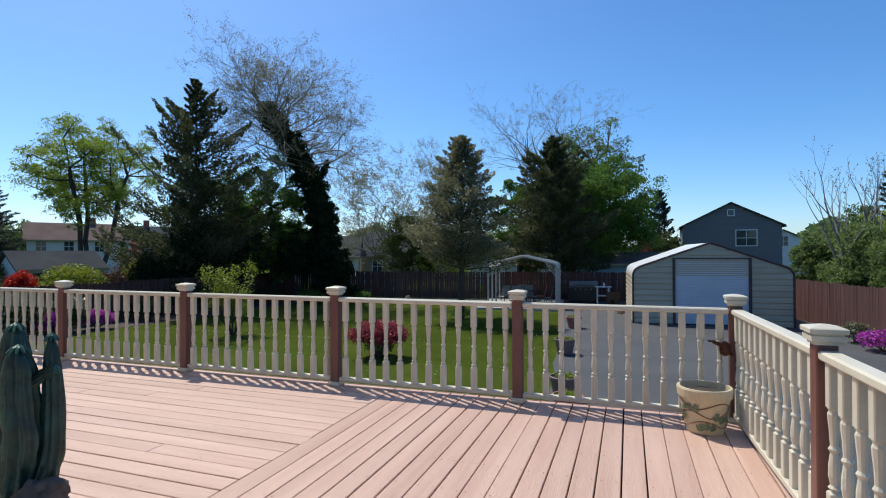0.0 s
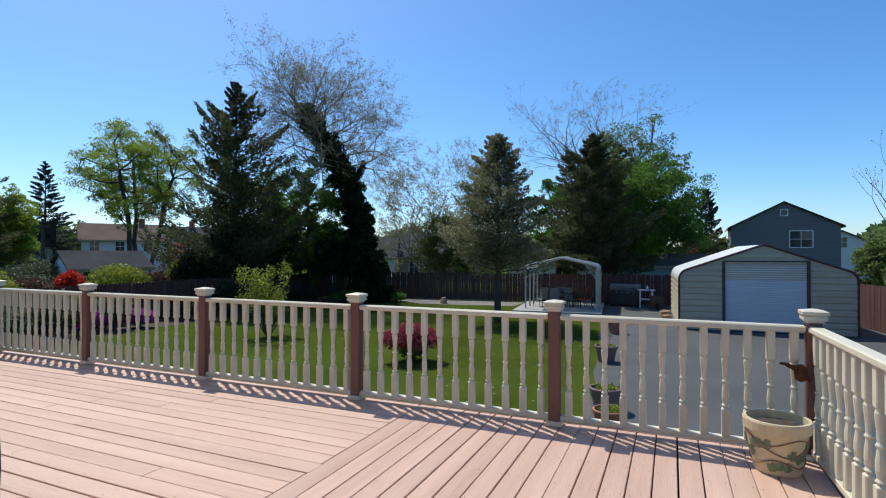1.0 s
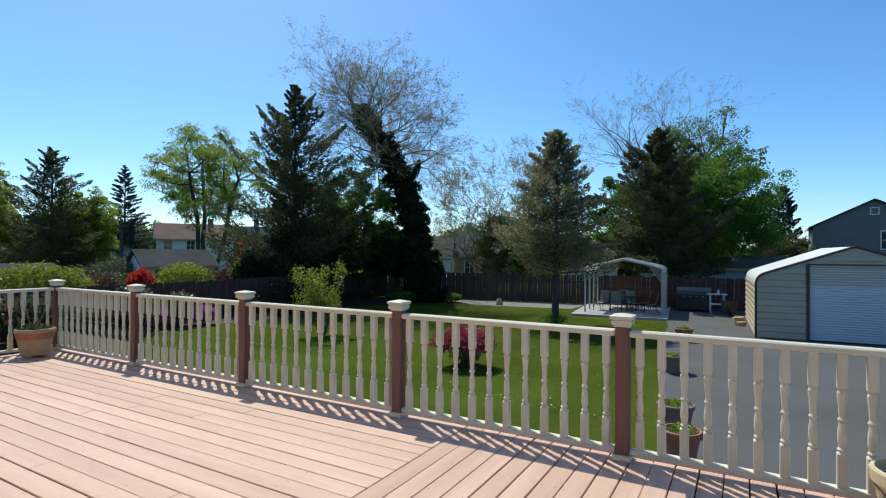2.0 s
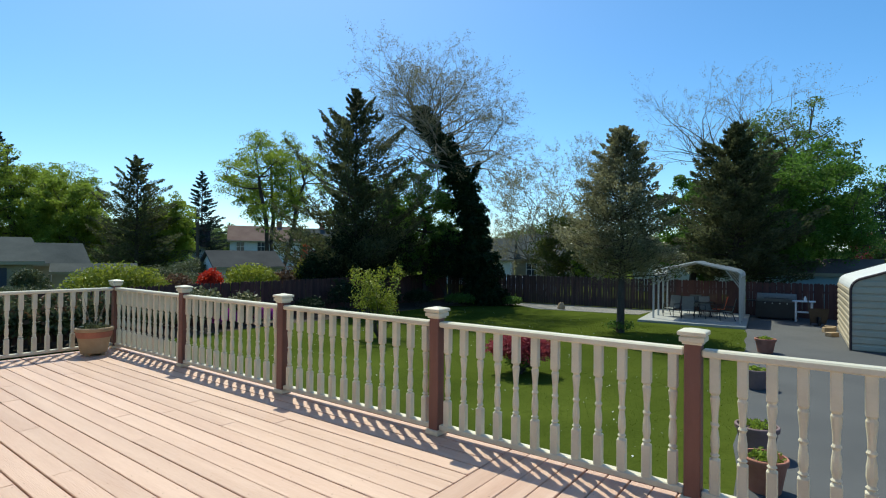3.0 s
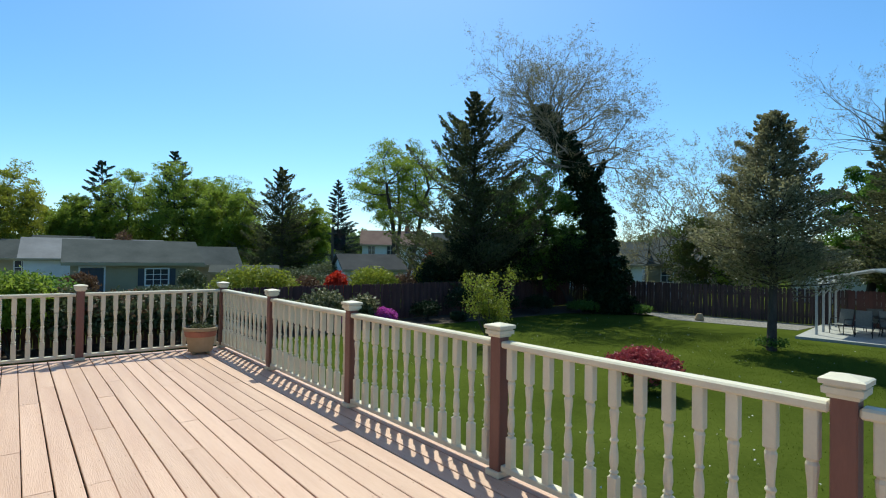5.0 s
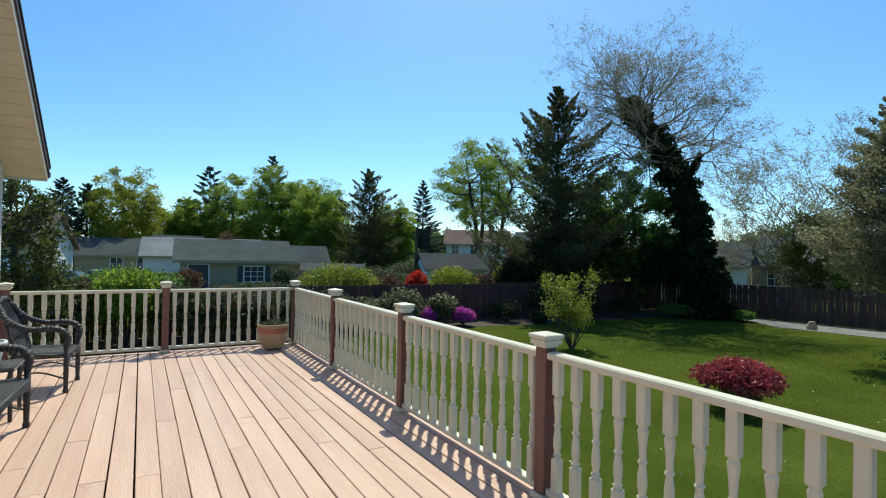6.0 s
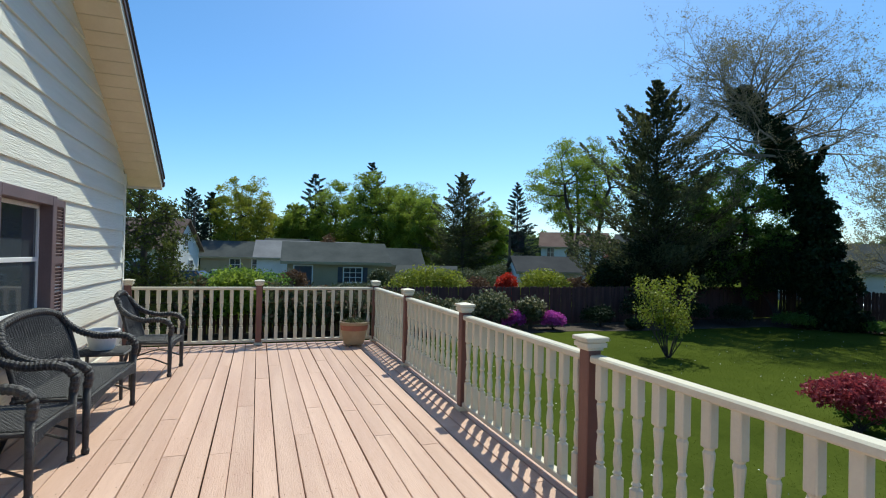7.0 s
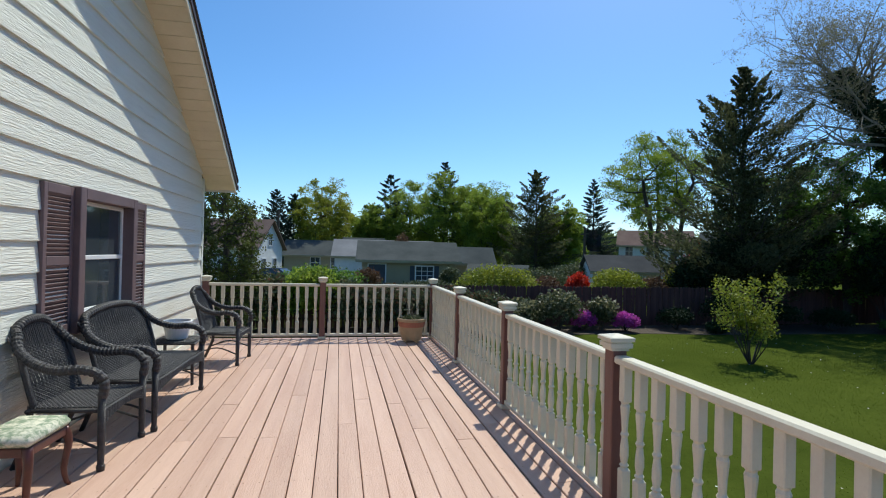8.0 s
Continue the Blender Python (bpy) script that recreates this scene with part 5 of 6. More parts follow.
# ---- deck things ----
def flower_pot(at, r, h, mat, label, name="flower_pot", growth=None, seed=0, rim=0.05, band=None):
    p = thing(name, at, label, "pot")
    prof = [(r * 0.66, 0), (r * 0.70, 0.012), (r * 0.93, h - rim), (r * 1.0, h - rim), (r * 1.02, h - 0.012), (r * 0.99, h), (r * 0.90, h), (r * 0.87, h - 0.05), (r * 0.83, h - 0.06)]
    part("body", lathe(prof, 28), mat, p, smooth=False)
    part("soil", lathe([(r * 0.1, h - 0.075), (r * 0.86, h - 0.062), (r * 0.5, h - 0.03), (r * 0.1, h - 0.025)], 16), SOIL, p)
    if band:
        part("band", lathe([(r * 0.885, h * 0.62), (r * 0.905, h * 0.63), (r * 0.965, h * 0.84), (r * 0.94, h * 0.85)], 28), band, p, "brown band")
    if growth:
        rng = np.random.default_rng(seed)
        n = 260
        q = rng.normal(size=(n, 3)) * np.array((r * 0.30, r * 0.30, 0.03)) + np.array((0, 0, h - 0.005))
        q[:, :2] *= np.minimum(1, 0.85 * r / np.maximum(np.hypot(q[:, 0], q[:, 1]), 1e-4))[:, None]
        v, f = leaves(q, 0.07, rng, 0.5)
        tagged(raw("seedling_growth", v, f, growth, p, "small green seedlings"), kind="stuff")
    return p


painted = flower_pot((3.45, -1.24, 0), 0.195, 0.345, CLAY_CREAM, "cream pot painted with ivy leaves, bare soil", "painted_pot", None, 1, 0.07)
rng = np.random.default_rng(8)


def on_pot(ang, z, r, h, out):
    rad = r * (0.70 + 0.23 * z / (h - 0.07)) + out
    return (rad * math.cos(ang), rad * math.sin(ang), z)


for k in range(3):
    z0 = (0.085, 0.16, 0.225)[k]
    vine = [on_pot(a, z0 + 0.025 * math.sin(3.1 * a + k * 2), 0.195, 0.345, 0.003) for a in np.linspace(0, 2 * math.pi, 60)]
    part("vine", tube(vine, 0.0045, 5), GLAZE_BROWN, painted, "brown painted vine")
for k in range(26):
    a, z0 = k * 0.73, (0.07, 0.135, 0.195)[k % 3] + rng.uniform(-0.015, 0.02)
    bm = bmesh.new()
    shape = [(0, -0.034), (0.022, -0.022), (0.036, 0.004), (0.018, 0.008), (0.014, 0.036), (0, 0.028), (-0.014, 0.036), (-0.018, 0.008), (-0.036, 0.004), (-0.022, -0.022)]
    tw = rng.uniform(-0.8, 0.8)
    out = [bm.verts.new(on_pot(a + (x * math.cos(tw) - y * math.sin(tw)) / 0.16, z0 + x * math.sin(tw) + y * math.cos(tw), 0.195, 0.345, 0.004)) for x, y in shape]
    mid = bm.verts.new(on_pot(a, z0, 0.195, 0.345, 0.007))
    for i in range(len(out)):
        bm.faces.new((mid, out[i], out[(i + 1) % len(out)]))
    part("painted_leaf", bm, GLAZE_GREEN, painted)

clay = flower_pot((-5.78, -1.33, 0.03), 0.235, 0.36, CLAY_TAN, "tan clay pot with a brown band on small feet", "clay_pot", L_RHODO, 2, 0.05, TERRACOTTA)
for k in range(4):
    part("foot", box(-0.03, 0.03, -0.03, 0.03, -0.03, 0.002, 0.008), CLAY_TAN, clay).matrix_basis = pose(0.13 * math.cos(k * 1.57 + 0.6), 0.13 * math.sin(k * 1.57 + 0.6), 0)
v, f = tubes([([(0.05 * math.cos(k), 0.05 * math.sin(k), 0.3), (0.09 * math.cos(k * 2), 0.09 * math.sin(k * 2), 0.5), (0.16 * math.cos(k * 2), 0.16 * math.sin(k * 2), 0.62 + 0.03 * k)], [0.006, 0.004, 0.002]) for k in range(6)], 4)
tagged(raw("dry_growth", v, f, TWIG, clay, "thin dry stems"), kind="stuff")

for i, (x, y, mat, lab) in enumerate(((0.92, 14.9, TERRACOTTA, "terracotta pot with seedlings on the driveway edge"), (1.18, 9.55, PLASTIC_MAUVE, "mauve plastic pot with seedlings on the driveway"), (1.68, 4.95, PLASTIC_MAUVE, "mauve plastic pot with seedlings on the driveway"), (1.90, 3.55, TERRACOTTA, "terracotta pot with seedlings on the driveway edge"))):
    flower_pot((x, y, GROUND + 0.02), 0.27 if i == 3 else 0.30, 0.44, mat, lab, "flower_pot", L_LIGHT, 10 + i, 0.07)


def cactus():
    c = thing("cactus_sculpture", (0.685, -4.36, 0), "dark green glazed cactus sculpture on the deck", "sculpture")

    def arm(pts, r, name):
        path = smooth_path([(x * 0.78, y * 0.78, 0.304 + 0.78 * z if z > 0 else 0) for x, y, z in pts], 7)
        r = r * 0.78
        bm = bmesh.new()
        sides = 36
        rings = []
        n = len(path)
        for i, q in enumerate(path):
            s = i / (n - 1)
            d = (path[min(i + 1, n - 1)] - path[max(i - 1, 0)]).normalized()
            u = d.cross(Vector((0.3, 1, 0))).normalized()
            w = d.cross(u)
            rr = r * (0.8 + 0.35 * math.sin(math.pi * min(1, s * 1.05)) ** 0.7)
            if s > 0.9:
                rr *= math.sqrt(max(0.03, 1 - ((s - 0.9) / 0.1) ** 2 * 0.95))
            ring = []
            for k in range(sides):
                a = 2 * math.pi * k / sides
                rk = rr * (1 + 0.19 * math.cos(9 * a + 0.35 * math.sin(i * 0.7)) + 0.06 * math.sin(i * 1.3 + a * 2) + 0.05 * math.sin(i * 0.6 + 1.7 * a))
                ring.append(bm.verts.new(q + (u * math.cos(a) + w * math.sin(a)) * rk))
            rings.append(ring)
        for a, b in zip(rings, rings[1:]):
            for k in range(sides):
                bm.faces.new((a[k], a[(k + 1) % sides], b[(k + 1) % sides], b[k]))
        bm.faces.new(rings[0][::-1])
        bm.faces.new(rings[-1])
        a = part(name, bm, CACTUS, c, smooth=True)
        tip = path[-1]
        star = bmesh.new()
        for k in range(9):
            an = 2 * math.pi * k / 9
            e = tip + Vector((math.cos(an), math.sin(an), 0)) * r * 0.72 + Vector((0, 0, -0.022))
            add_tube(star, [tip + Vector((0, 0, 0.006)), (tip + e) / 2 + Vector((0, 0, 0.006)), e], [0.006, 0.007, 0.004], 5)
        part("tip_ridges", star, CACTUS_TIP, a, "paler ridged tip")

    arm([(-0.04, 0, 0), (-0.02, 0, 0.2), (0.01, 0.0, 0.45), (0.012, -0.02, 0.7), (0.015, -0.03, 0.925)], 0.066, "stem")
    arm([(-0.02, 0.01, 0.03), (0.015, 0.02, 0.14), (0.065, 0.06, 0.27), (0.092, 0.083, 0.45), (0.085, 0.08, 0.97)], 0.044, "arm")
    arm([(0.0, 0.0, 0.02), (-0.07, 0.02, 0.14), (-0.12, 0.03, 0.36), (-0.12, 0.03, 0.75), (-0.105, 0.03, 1.02)], 0.062, "arm")
    arm([(0.02, -0.03, 0.70), (0.07, 0.03, 0.76), (0.12, 0.05, 0.80), (0.15, 0.06, 0.815)], 0.022, "bud")
    d = thing("driftwood", (0.80, -4.38, 0), "weathered grey driftwood lump beside the cactus", "driftwood")
    rng2 = np.random.default_rng(3)
    bm = bmesh.new()
    bmesh.ops.create_icosphere(bm, subdivisions=4, radius=1)
    for v in bm.verts:
        k = noise.noise(v.co * 2.2) * 0.28 + noise.noise(v.co * 7) * 0.07
        v.co = Vector((v.co.x * 0.085, v.co.y * 0.12, 0)) * (1 + k) + Vector((0, 0, max(0.0, 0.24 + 0.27 * v.co.z * (1 + k) + 0.04 * v.co.x)))
    part("log", bm, DRIFTWOOD, d, smooth=True)
    for k in range(3):
        part("snag", tube(smooth_path([(-0.04 + 0.03 * k, -0.10, 0.42), (0.0, -0.02 + 0.03 * k, 0.50), (0.05, 0.08, 0.49 - 0.02 * k)], 5), [0.03] * 5 + [0.025] * 5 + [0.012], 7), DRIFTWOOD, d, smooth=True)


cactus()


# ---- wicker seats ----
def weave(bm, corner, u, v, nu, nv, thick=0.0035):
    """Woven strands over a four-sided patch: each strand runs over and under the others."""
    corner, u, v = Vector(corner), Vector(u), Vector(v)
    nrm = u.cross(v).normalized()
    for i in range(nv):
        t = (i + 0.5) / nv
        pts = [corner + v * t + u * (k / nu) + nrm * (0.004 if (k + i) % 2 else -0.004) for k in range(nu + 1)]
        add_tube(bm, pts, thick, 4)
    for k in range(nu):
        s = (k + 0.5) / nu
        add_tube(bm, [corner + u * s, corner + u * s + v], thick * 0.8, 4)


def wrapped(path, r=0.030):
    """A tube bound round with cane: its radius rises and falls with each turn."""
    fine = []
    for a, b in zip(path, path[1:]):
        n = max(2, int((b - a).length / 0.007))
        fine += [a.lerp(b, k / n) for k in range(n)]
    fine.append(path[-1])
    return tube(fine, [r + (0.0035 if (k // 2) % 2 else -0.001) for k in range(len(fine))], 10)


def wicker_seat(at, turn, width, label, name, group):
    """Rolled-arm wicker chair or settee, facing local +y."""
    c = thing(name, at, label, "bench" if width > 1 else "chair", group, turn)
    w = width / 2
    for s in (-1, 1):
        part("front_leg", tube([(s * w, 0, 0), (s * w, 0, 0.03), (s * w, 0.0, 0.20), (s * w, 0, 0.5)], [0.026, 0.02, 0.024, 0.026], 9), WICKER, c, smooth=True)
        part("foot", lathe([(0.018, 0), (0.027, 0.012), (0.027, 0.03), (0.02, 0.045)], 10, (s * w, 0, 0)), WICKER, c)
        part("rear_leg", tube([(s * (w - 0.06), -0.56, 0), (s * (w - 0.05), -0.47, 0.22), (s * (w - 0.04), -0.45, 0.42)], [0.018, 0.02, 0.02], 8), WICKER, c, smooth=True)
        armp = smooth_path([(s * w, 0.0, 0.48), (s * w, 0.01, 0.57), (s * (w + 0.005), -0.04, 0.64), (s * (w + 0.01), -0.14, 0.665), (s * (w + 0.01), -0.28, 0.66), (s * (w - 0.01), -0.42, 0.70), (s * (w - 0.04), -0.53, 0.78), (s * (w - 0.10 * min(1, w / 0.3)), -0.58, 0.87)], 5)
        part("arm", wrapped(armp), WICKER, c)
        sp = smooth_path([(s * (w - 0.04), -0.43, 0.40), (s * (w - 0.035), -0.47, 0.55), (s * (w - 0.04), -0.53, 0.77)], 4)
        part("back_post", tube(sp, 0.02, 8), WICKER, c, smooth=True)
    # rounded top of the back
    k = 0.10 * min(1, w / 0.3)
    n = 12 if width < 1 else 18
    flat = [(-(w - k), -0.58, 0.87)] + [(x, -0.60 - 0.01, 0.87 + (0.085 if width < 1 else 0.075) * (1 - abs(x / (w - k)) ** 2.6)) for x in np.linspace(-(w - k) * 0.85, (w - k) * 0.85, n)] + [(w - k, -0.58, 0.87)]
    crest = smooth_path(flat, 3)
    part("crest_rail", wrapped(crest), WICKER, c)
    # woven back: strands in vertical lines that end at the crest
    bm = bmesh.new()
    cols = int(width / 0.022)
    for i in range(cols + 1):
        x = -(w - 0.05) + (width - 0.10) * i / cols
        zt = 0.87 + (0.085 if width < 1 else 0.075) * (1 - min(1, abs(x / (w - k))) ** 2.6)
        add_tube(bm, [(x, -0.435, 0.41), (x, -0.475 + 0.003 * (i % 2), 0.57), (x, -0.545 + 0.003 * (i % 2), 0.75), (x, -0.605, zt)], 0.0055, 4)
    for j in range(40):
        z = 0.42 + j * 0.0128
        y = -0.437 - 0.20 * ((z - 0.41) / 0.5) ** 1.25 * 0.9
        half = w - 0.055 if z < 0.86 else (w - k) * max(0.0, 1 - (z - 0.87) / 0.09) ** 0.4
        open_band = 0.55 < z < 0.60
        if half > 0.03 and not (open_band and j % 2):
            nseg = int(half * 2 / 0.022)
            add_tube(bm, [(-half + 2 * half * q / nseg, y + (0.006 if (q + j) % 2 else -0.006), z) for q in range(nseg + 1)], 0.0062, 4)
    tagged(part("woven_back", bm, WICKER, c), kind="stuff")
    part("seat", box(-w + 0.01, w - 0.01, -0.45, 0.005, 0.385, 0.405, 0.006), WICKER, c)
    bm = bmesh.new()
    weave(bm, (-w + 0.02, -0.44, 0.409), (width - 0.04, 0, 0), (0, 0.44, 0), int(width / 0.02), 28, 0.0065)
    tagged(part("woven_seat", bm, WICKER, c), kind="stuff")
    bm = bmesh.new()
    cols = int(width / 0.02)
    for i in range(cols + 1):
        x = -w + 0.03 + (width - 0.06) * i / cols
        drop = 0.10 - 0.055 * (1 - (x / w) ** 2)
        add_tube(bm, [(x, 0.012, 0.40), (x, 0.012, 0.40 - drop)], 0.0055, 4)
    for j in range(7):
        add_tube(bm, [(x, 0.012 + (0.005 if i % 2 else -0.005), 0.40 - (0.10 - 0.055 * (1 - (x / w) ** 2)) * (j + 0.3) / 6.6) for i, x in enumerate(np.linspace(-w + 0.02, w - 0.02, cols))], 0.006, 4)
    tagged(part("apron", bm, WICKER, c, "woven scalloped apron"), kind="stuff")
    for y in (0.0, -0.45):
        part("seat_rail", tube([(-w, y, 0.39), (w, y, 0.39)], 0.016, 8), WICKER, c, smooth=True)
    for s in (-1, 1):
        part("side_rail", tube([(s * (w - 0.005), 0, 0.39), (s * (w - 0.03), -0.45, 0.39)], 0.016, 8), WICKER, c, smooth=True)
        part("stretcher", tube(smooth_path([(s * w, 0, 0.14), (s * (w - 0.02), -0.25, 0.22), (s * (w - 0.055), -0.5, 0.15)], 4), 0.009, 6), WICKER, c)
    return c


wicker_seat((-1.30, -4.03, 0), -3, 0.63, "black wicker armchair with rolled arms by the wall", "wicker_chair", "wicker set")
wicker_seat((-2.37, -3.94, 0), -2, 1.27, "black wicker settee with rolled arms under the window", "wicker_bench", "wicker set")
wicker_seat((-4.42, -3.74, 0), -5, 0.58, "black wicker armchair with rolled arms near the railing", "wicker_chair", "wicker set")

table = thing("side_table", (-3.42, -4.26, 0), "small black wicker side table with square top", "table")
part("top", box(-0.23, 0.23, -0.23, 0.23, 0.43, 0.455, 0.01), WICKER, table)
bm = bmesh.new()
weave(bm, (-0.22, -0.22, 0.458), (0.44, 0, 0), (0, 0.44, 0), 22, 22, 0.006)
tagged(part("woven_top", bm, WICKER, table), kind="stuff")
for sx in (-1, 1):
    for sy in (-1, 1):
        part("leg", tube([(sx * 0.20, sy * 0.20, 0), (sx * 0.195, sy * 0.195, 0.43)], [0.016, 0.019], 8), WICKER, table)
part("shelf", box(-0.18, 0.18, -0.18, 0.18, 0.15, 0.165, 0.004), WICKER, table)
white_pot = flower_pot((-3.42, -4.28, 0.467), 0.155, 0.20, WHITE, "white plastic planter on the side table", "planter", None, 3, 0.03)
flower_pot((-3.2, -4.48, 0.0), 0.16, 0.24, WHITE, "white plastic planter on the deck by the wall", "planter", None, 4, 0.03)

stool = thing("footstool", (-0.60, -4.30, 0), "mahogany footstool with a floral cushion top", "stool", turn=-3)
bm = bmesh.new()
add_box(bm, -0.21, 0.21, -0.155, 0.155, 0.365, 0.435, 0.028)
part("cushion", bm, CUSHION, stool, "faded floral cushion", smooth=True)
part("apron", box(-0.195, 0.195, -0.14, 0.14, 0.315, 0.366, 0.006), MAHOGANY, stool)
for sx in (-1, 1):
    for sy in (-1, 1):
        leg = smooth_path([(sx * 0.175, sy * 0.12, 0.36), (sx * 0.195, sy * 0.14, 0.27), (sx * 0.18, sy * 0.125, 0.12), (sx * 0.19, sy * 0.135, 0.03), (sx * 0.205, sy * 0.145, 0.0)], 4)
        part("leg", tube(leg, [0.028 - 0.014 * min(1, i / 12) for i in range(len(leg))], 8), MAHOGANY, stool, "curved mahogany leg", smooth=True)

orn = thing("rusty_ornament", (3.63, -1.00, 0.60), "rusty iron bird ornament fixed to the railing post", "ornament")
part("body", lathe([(0.008, -0.06), (0.034, -0.045), (0.042, 0.0), (0.032, 0.04), (0.010, 0.06)], 12), RUST, orn, smooth=True)
part("beak", tube([(-0.03, -0.01, 0.03), (-0.09, -0.02, 0.055)], [0.02, 0.012], 7), RUST, orn)
part("disc", lathe([(0.026, -0.006), (0.03, 0), (0.026, 0.006)], 12, (-0.10, -0.02, 0.06)), RUST, orn)
part("tail", tube([(0.02, 0.02, -0.02), (0.06, 0.03, -0.055)], [0.02, 0.012], 6), RUST, orn)


# ---- patio furniture, grill and clutter ----
def sling_chair(at, turn, fabric, label):
    c = thing("patio_chair", at, label, "chair", "patio chairs", turn)
    for s in (-0.27, 0.27):
        part("frame", tube(smooth_path([(s, 0.28, 0.0), (s, 0.27, 0.40), (s, 0.0, 0.38), (s, -0.22, 0.40), (s, -0.38, 1.0)], 5), 0.016, 6), BLACK, c)
        part("arm", tube([(s, 0.27, 0.40), (s, 0.22, 0.62), (s, -0.28, 0.62)], 0.016, 6), BLACK, c)
        part("rear_leg", tube([(s, -0.2, 0.4), (s, -0.34, 0.0)], 0.016, 6), BLACK, c)
    part("seat", box(-0.26, 0.26, -0.22, 0.26, 0.385, 0.40, 0.004), fabric, c)
    b = part("backrest", box(-0.26, 0.26, -0.006, 0.006, 0, 0.62, 0.003), fabric, c)
    b.matrix_basis = pose(0, -0.22, 0.40, 15)
    return c


Z = GROUND + 0.10
for x, y, turn, fab, lab in ((-3.65, 22.7, 160, SLING, "grey sling patio chair on the slab"), (-2.85, 22.35, 190, SLING, "grey sling patio chair on the slab"), (-3.0, 24.6, 20, SLING, "grey sling patio chair on the slab"), (-2.1, 23.0, 220, SLING, "grey sling patio chair on the slab"), (-1.75, 23.6, 90, ORANGE, "patio chair with orange fabric"), (-1.25, 22.6, 100, SLING, "grey sling patio chair on the slab")):
    sling_chair((x, y, Z), turn, fab, lab)
pt = thing("patio_table", (-2.45, 23.6, Z), "round dark patio table among the chairs", "table")
part("tabletop", lathe([(0.52, 0.69), (0.55, 0.70), (0.55, 0.72), (0.5, 0.725)], 24), BLACK, pt)
for k in range(4):
    part("leg", tube([(0.12 * math.cos(k * 1.57), 0.12 * math.sin(k * 1.57), 0.69), (0.42 * math.cos(k * 1.57), 0.42 * math.sin(k * 1.57), 0)], 0.018, 6), BLACK, pt)

grill = thing("gas_grill", (0.45, 25.6, GROUND + 0.02), "black gas grill with a long steel lid", "grill")
part("cabinet", box(-0.85, 0.85, -0.3, 0.3, 0.08, 0.86, 0.02), BLACK, grill)
bm = bmesh.new()
add_tube(bm, [(-0.8, 0, 1.0), (0.8, 0, 1.0)], 0.24, 16)
part("lid", bm, SLING, grill, "rounded dull grey lid")
part("handle", tube([(-0.5, -0.28, 1.02), (0.5, -0.28, 1.02)], 0.015, 6), BLACK, grill)
part("side_shelf", box(-1.25, -0.86, -0.28, 0.28, 0.84, 0.88, 0.01), BLACK, grill)
for k in range(4):
    part("knob", tube([(-0.45 + 0.3 * k, -0.30, 0.78), (-0.45 + 0.3 * k, -0.34, 0.78)], 0.03, 8), SILVER, grill)
for x in (-0.7, 0.7):
    part("wheel", tube([(x, -0.2, 0.08), (x, -0.15, 0.08)], 0.08, 12), RUBBER, grill)

wt = thing("white_table", (1.55, 25.2, GROUND + 0.02), "small white plastic table with folding legs", "table")
part("top", box(-0.45, 0.45, -0.3, 0.3, 0.92, 0.97, 0.012), WHITE, wt)
for sx in (-0.3, 0.3):
    for sy in (-0.22, 0.22):
        part("leg", box(sx - 0.04, sx + 0.04, sy - 0.03, sy + 0.03, 0, 0.92, 0.006), WHITE, wt)
part("crosspiece", box(-0.3, 0.3, -0.24, -0.21, 0.42, 0.5, 0.006), WHITE, wt)
btl = thing("bottle", (1.6, 25.2, GROUND + 0.99), "small white bottle on the table", "bottle")
part("body", lathe([(0.05, 0), (0.055, 0.02), (0.055, 0.14), (0.025, 0.18), (0.025, 0.23)], 10), WHITE, btl)

bin_ = thing("barrow", (2.1, 24.0, GROUND + 0.02), "upturned wheelbarrow leaning by the garage", "wheelbarrow", turn=15)
bm = bmesh.new()
prof = [(-0.28, 0.10), (-0.40, 0.75), (0.40, 0.75), (0.28, 0.10)]
a = [bm.verts.new((x, -0.12, z)) for x, z in prof]
b = [bm.verts.new((x * 0.7, 0.16, z * 0.95)) for x, z in prof]
bm.faces.new(a)
bm.faces.new(b[::-1])
for i in range(4):
    bm.faces.new((a[(i + 1) % 4], a[i], b[i], b[(i + 1) % 4]))
part("tray", bm, BLACK, bin_)
for s in (-0.25, 0.25):
    part("handle", tube([(s, 0.05, 0.02), (s * 1.2, 0.42, 1.35)], 0.022, 7), POLE, bin_)
part("wheel", tube([(-0.04, -0.2, 0.2), (0.04, -0.2, 0.2)], 0.19, 16), RUBBER, bin_)
for k, (x, y) in enumerate(((2.55, 22.6), (2.5, 21.6), (2.6, 20.4))):
    c = thing("paving_block", (x, y, GROUND + 0.02), "loose tan paving blocks beside the garage", "block", "loose blocks", k * 25)
    part("block", box(-0.2, 0.2, -0.12, 0.12, 0, 0.16 + 0.05 * (k % 2), 0.012), CLAY_TAN, c)
st = thing("garden_stone", (-9.5, 23.0, GROUND), "tan stone lantern base on the gravel", "stone")
part("stone", lathe([(0.2, 0), (0.22, 0.1), (0.15, 0.3), (0.12, 0.36)], 9), CLAY_TAN, st)


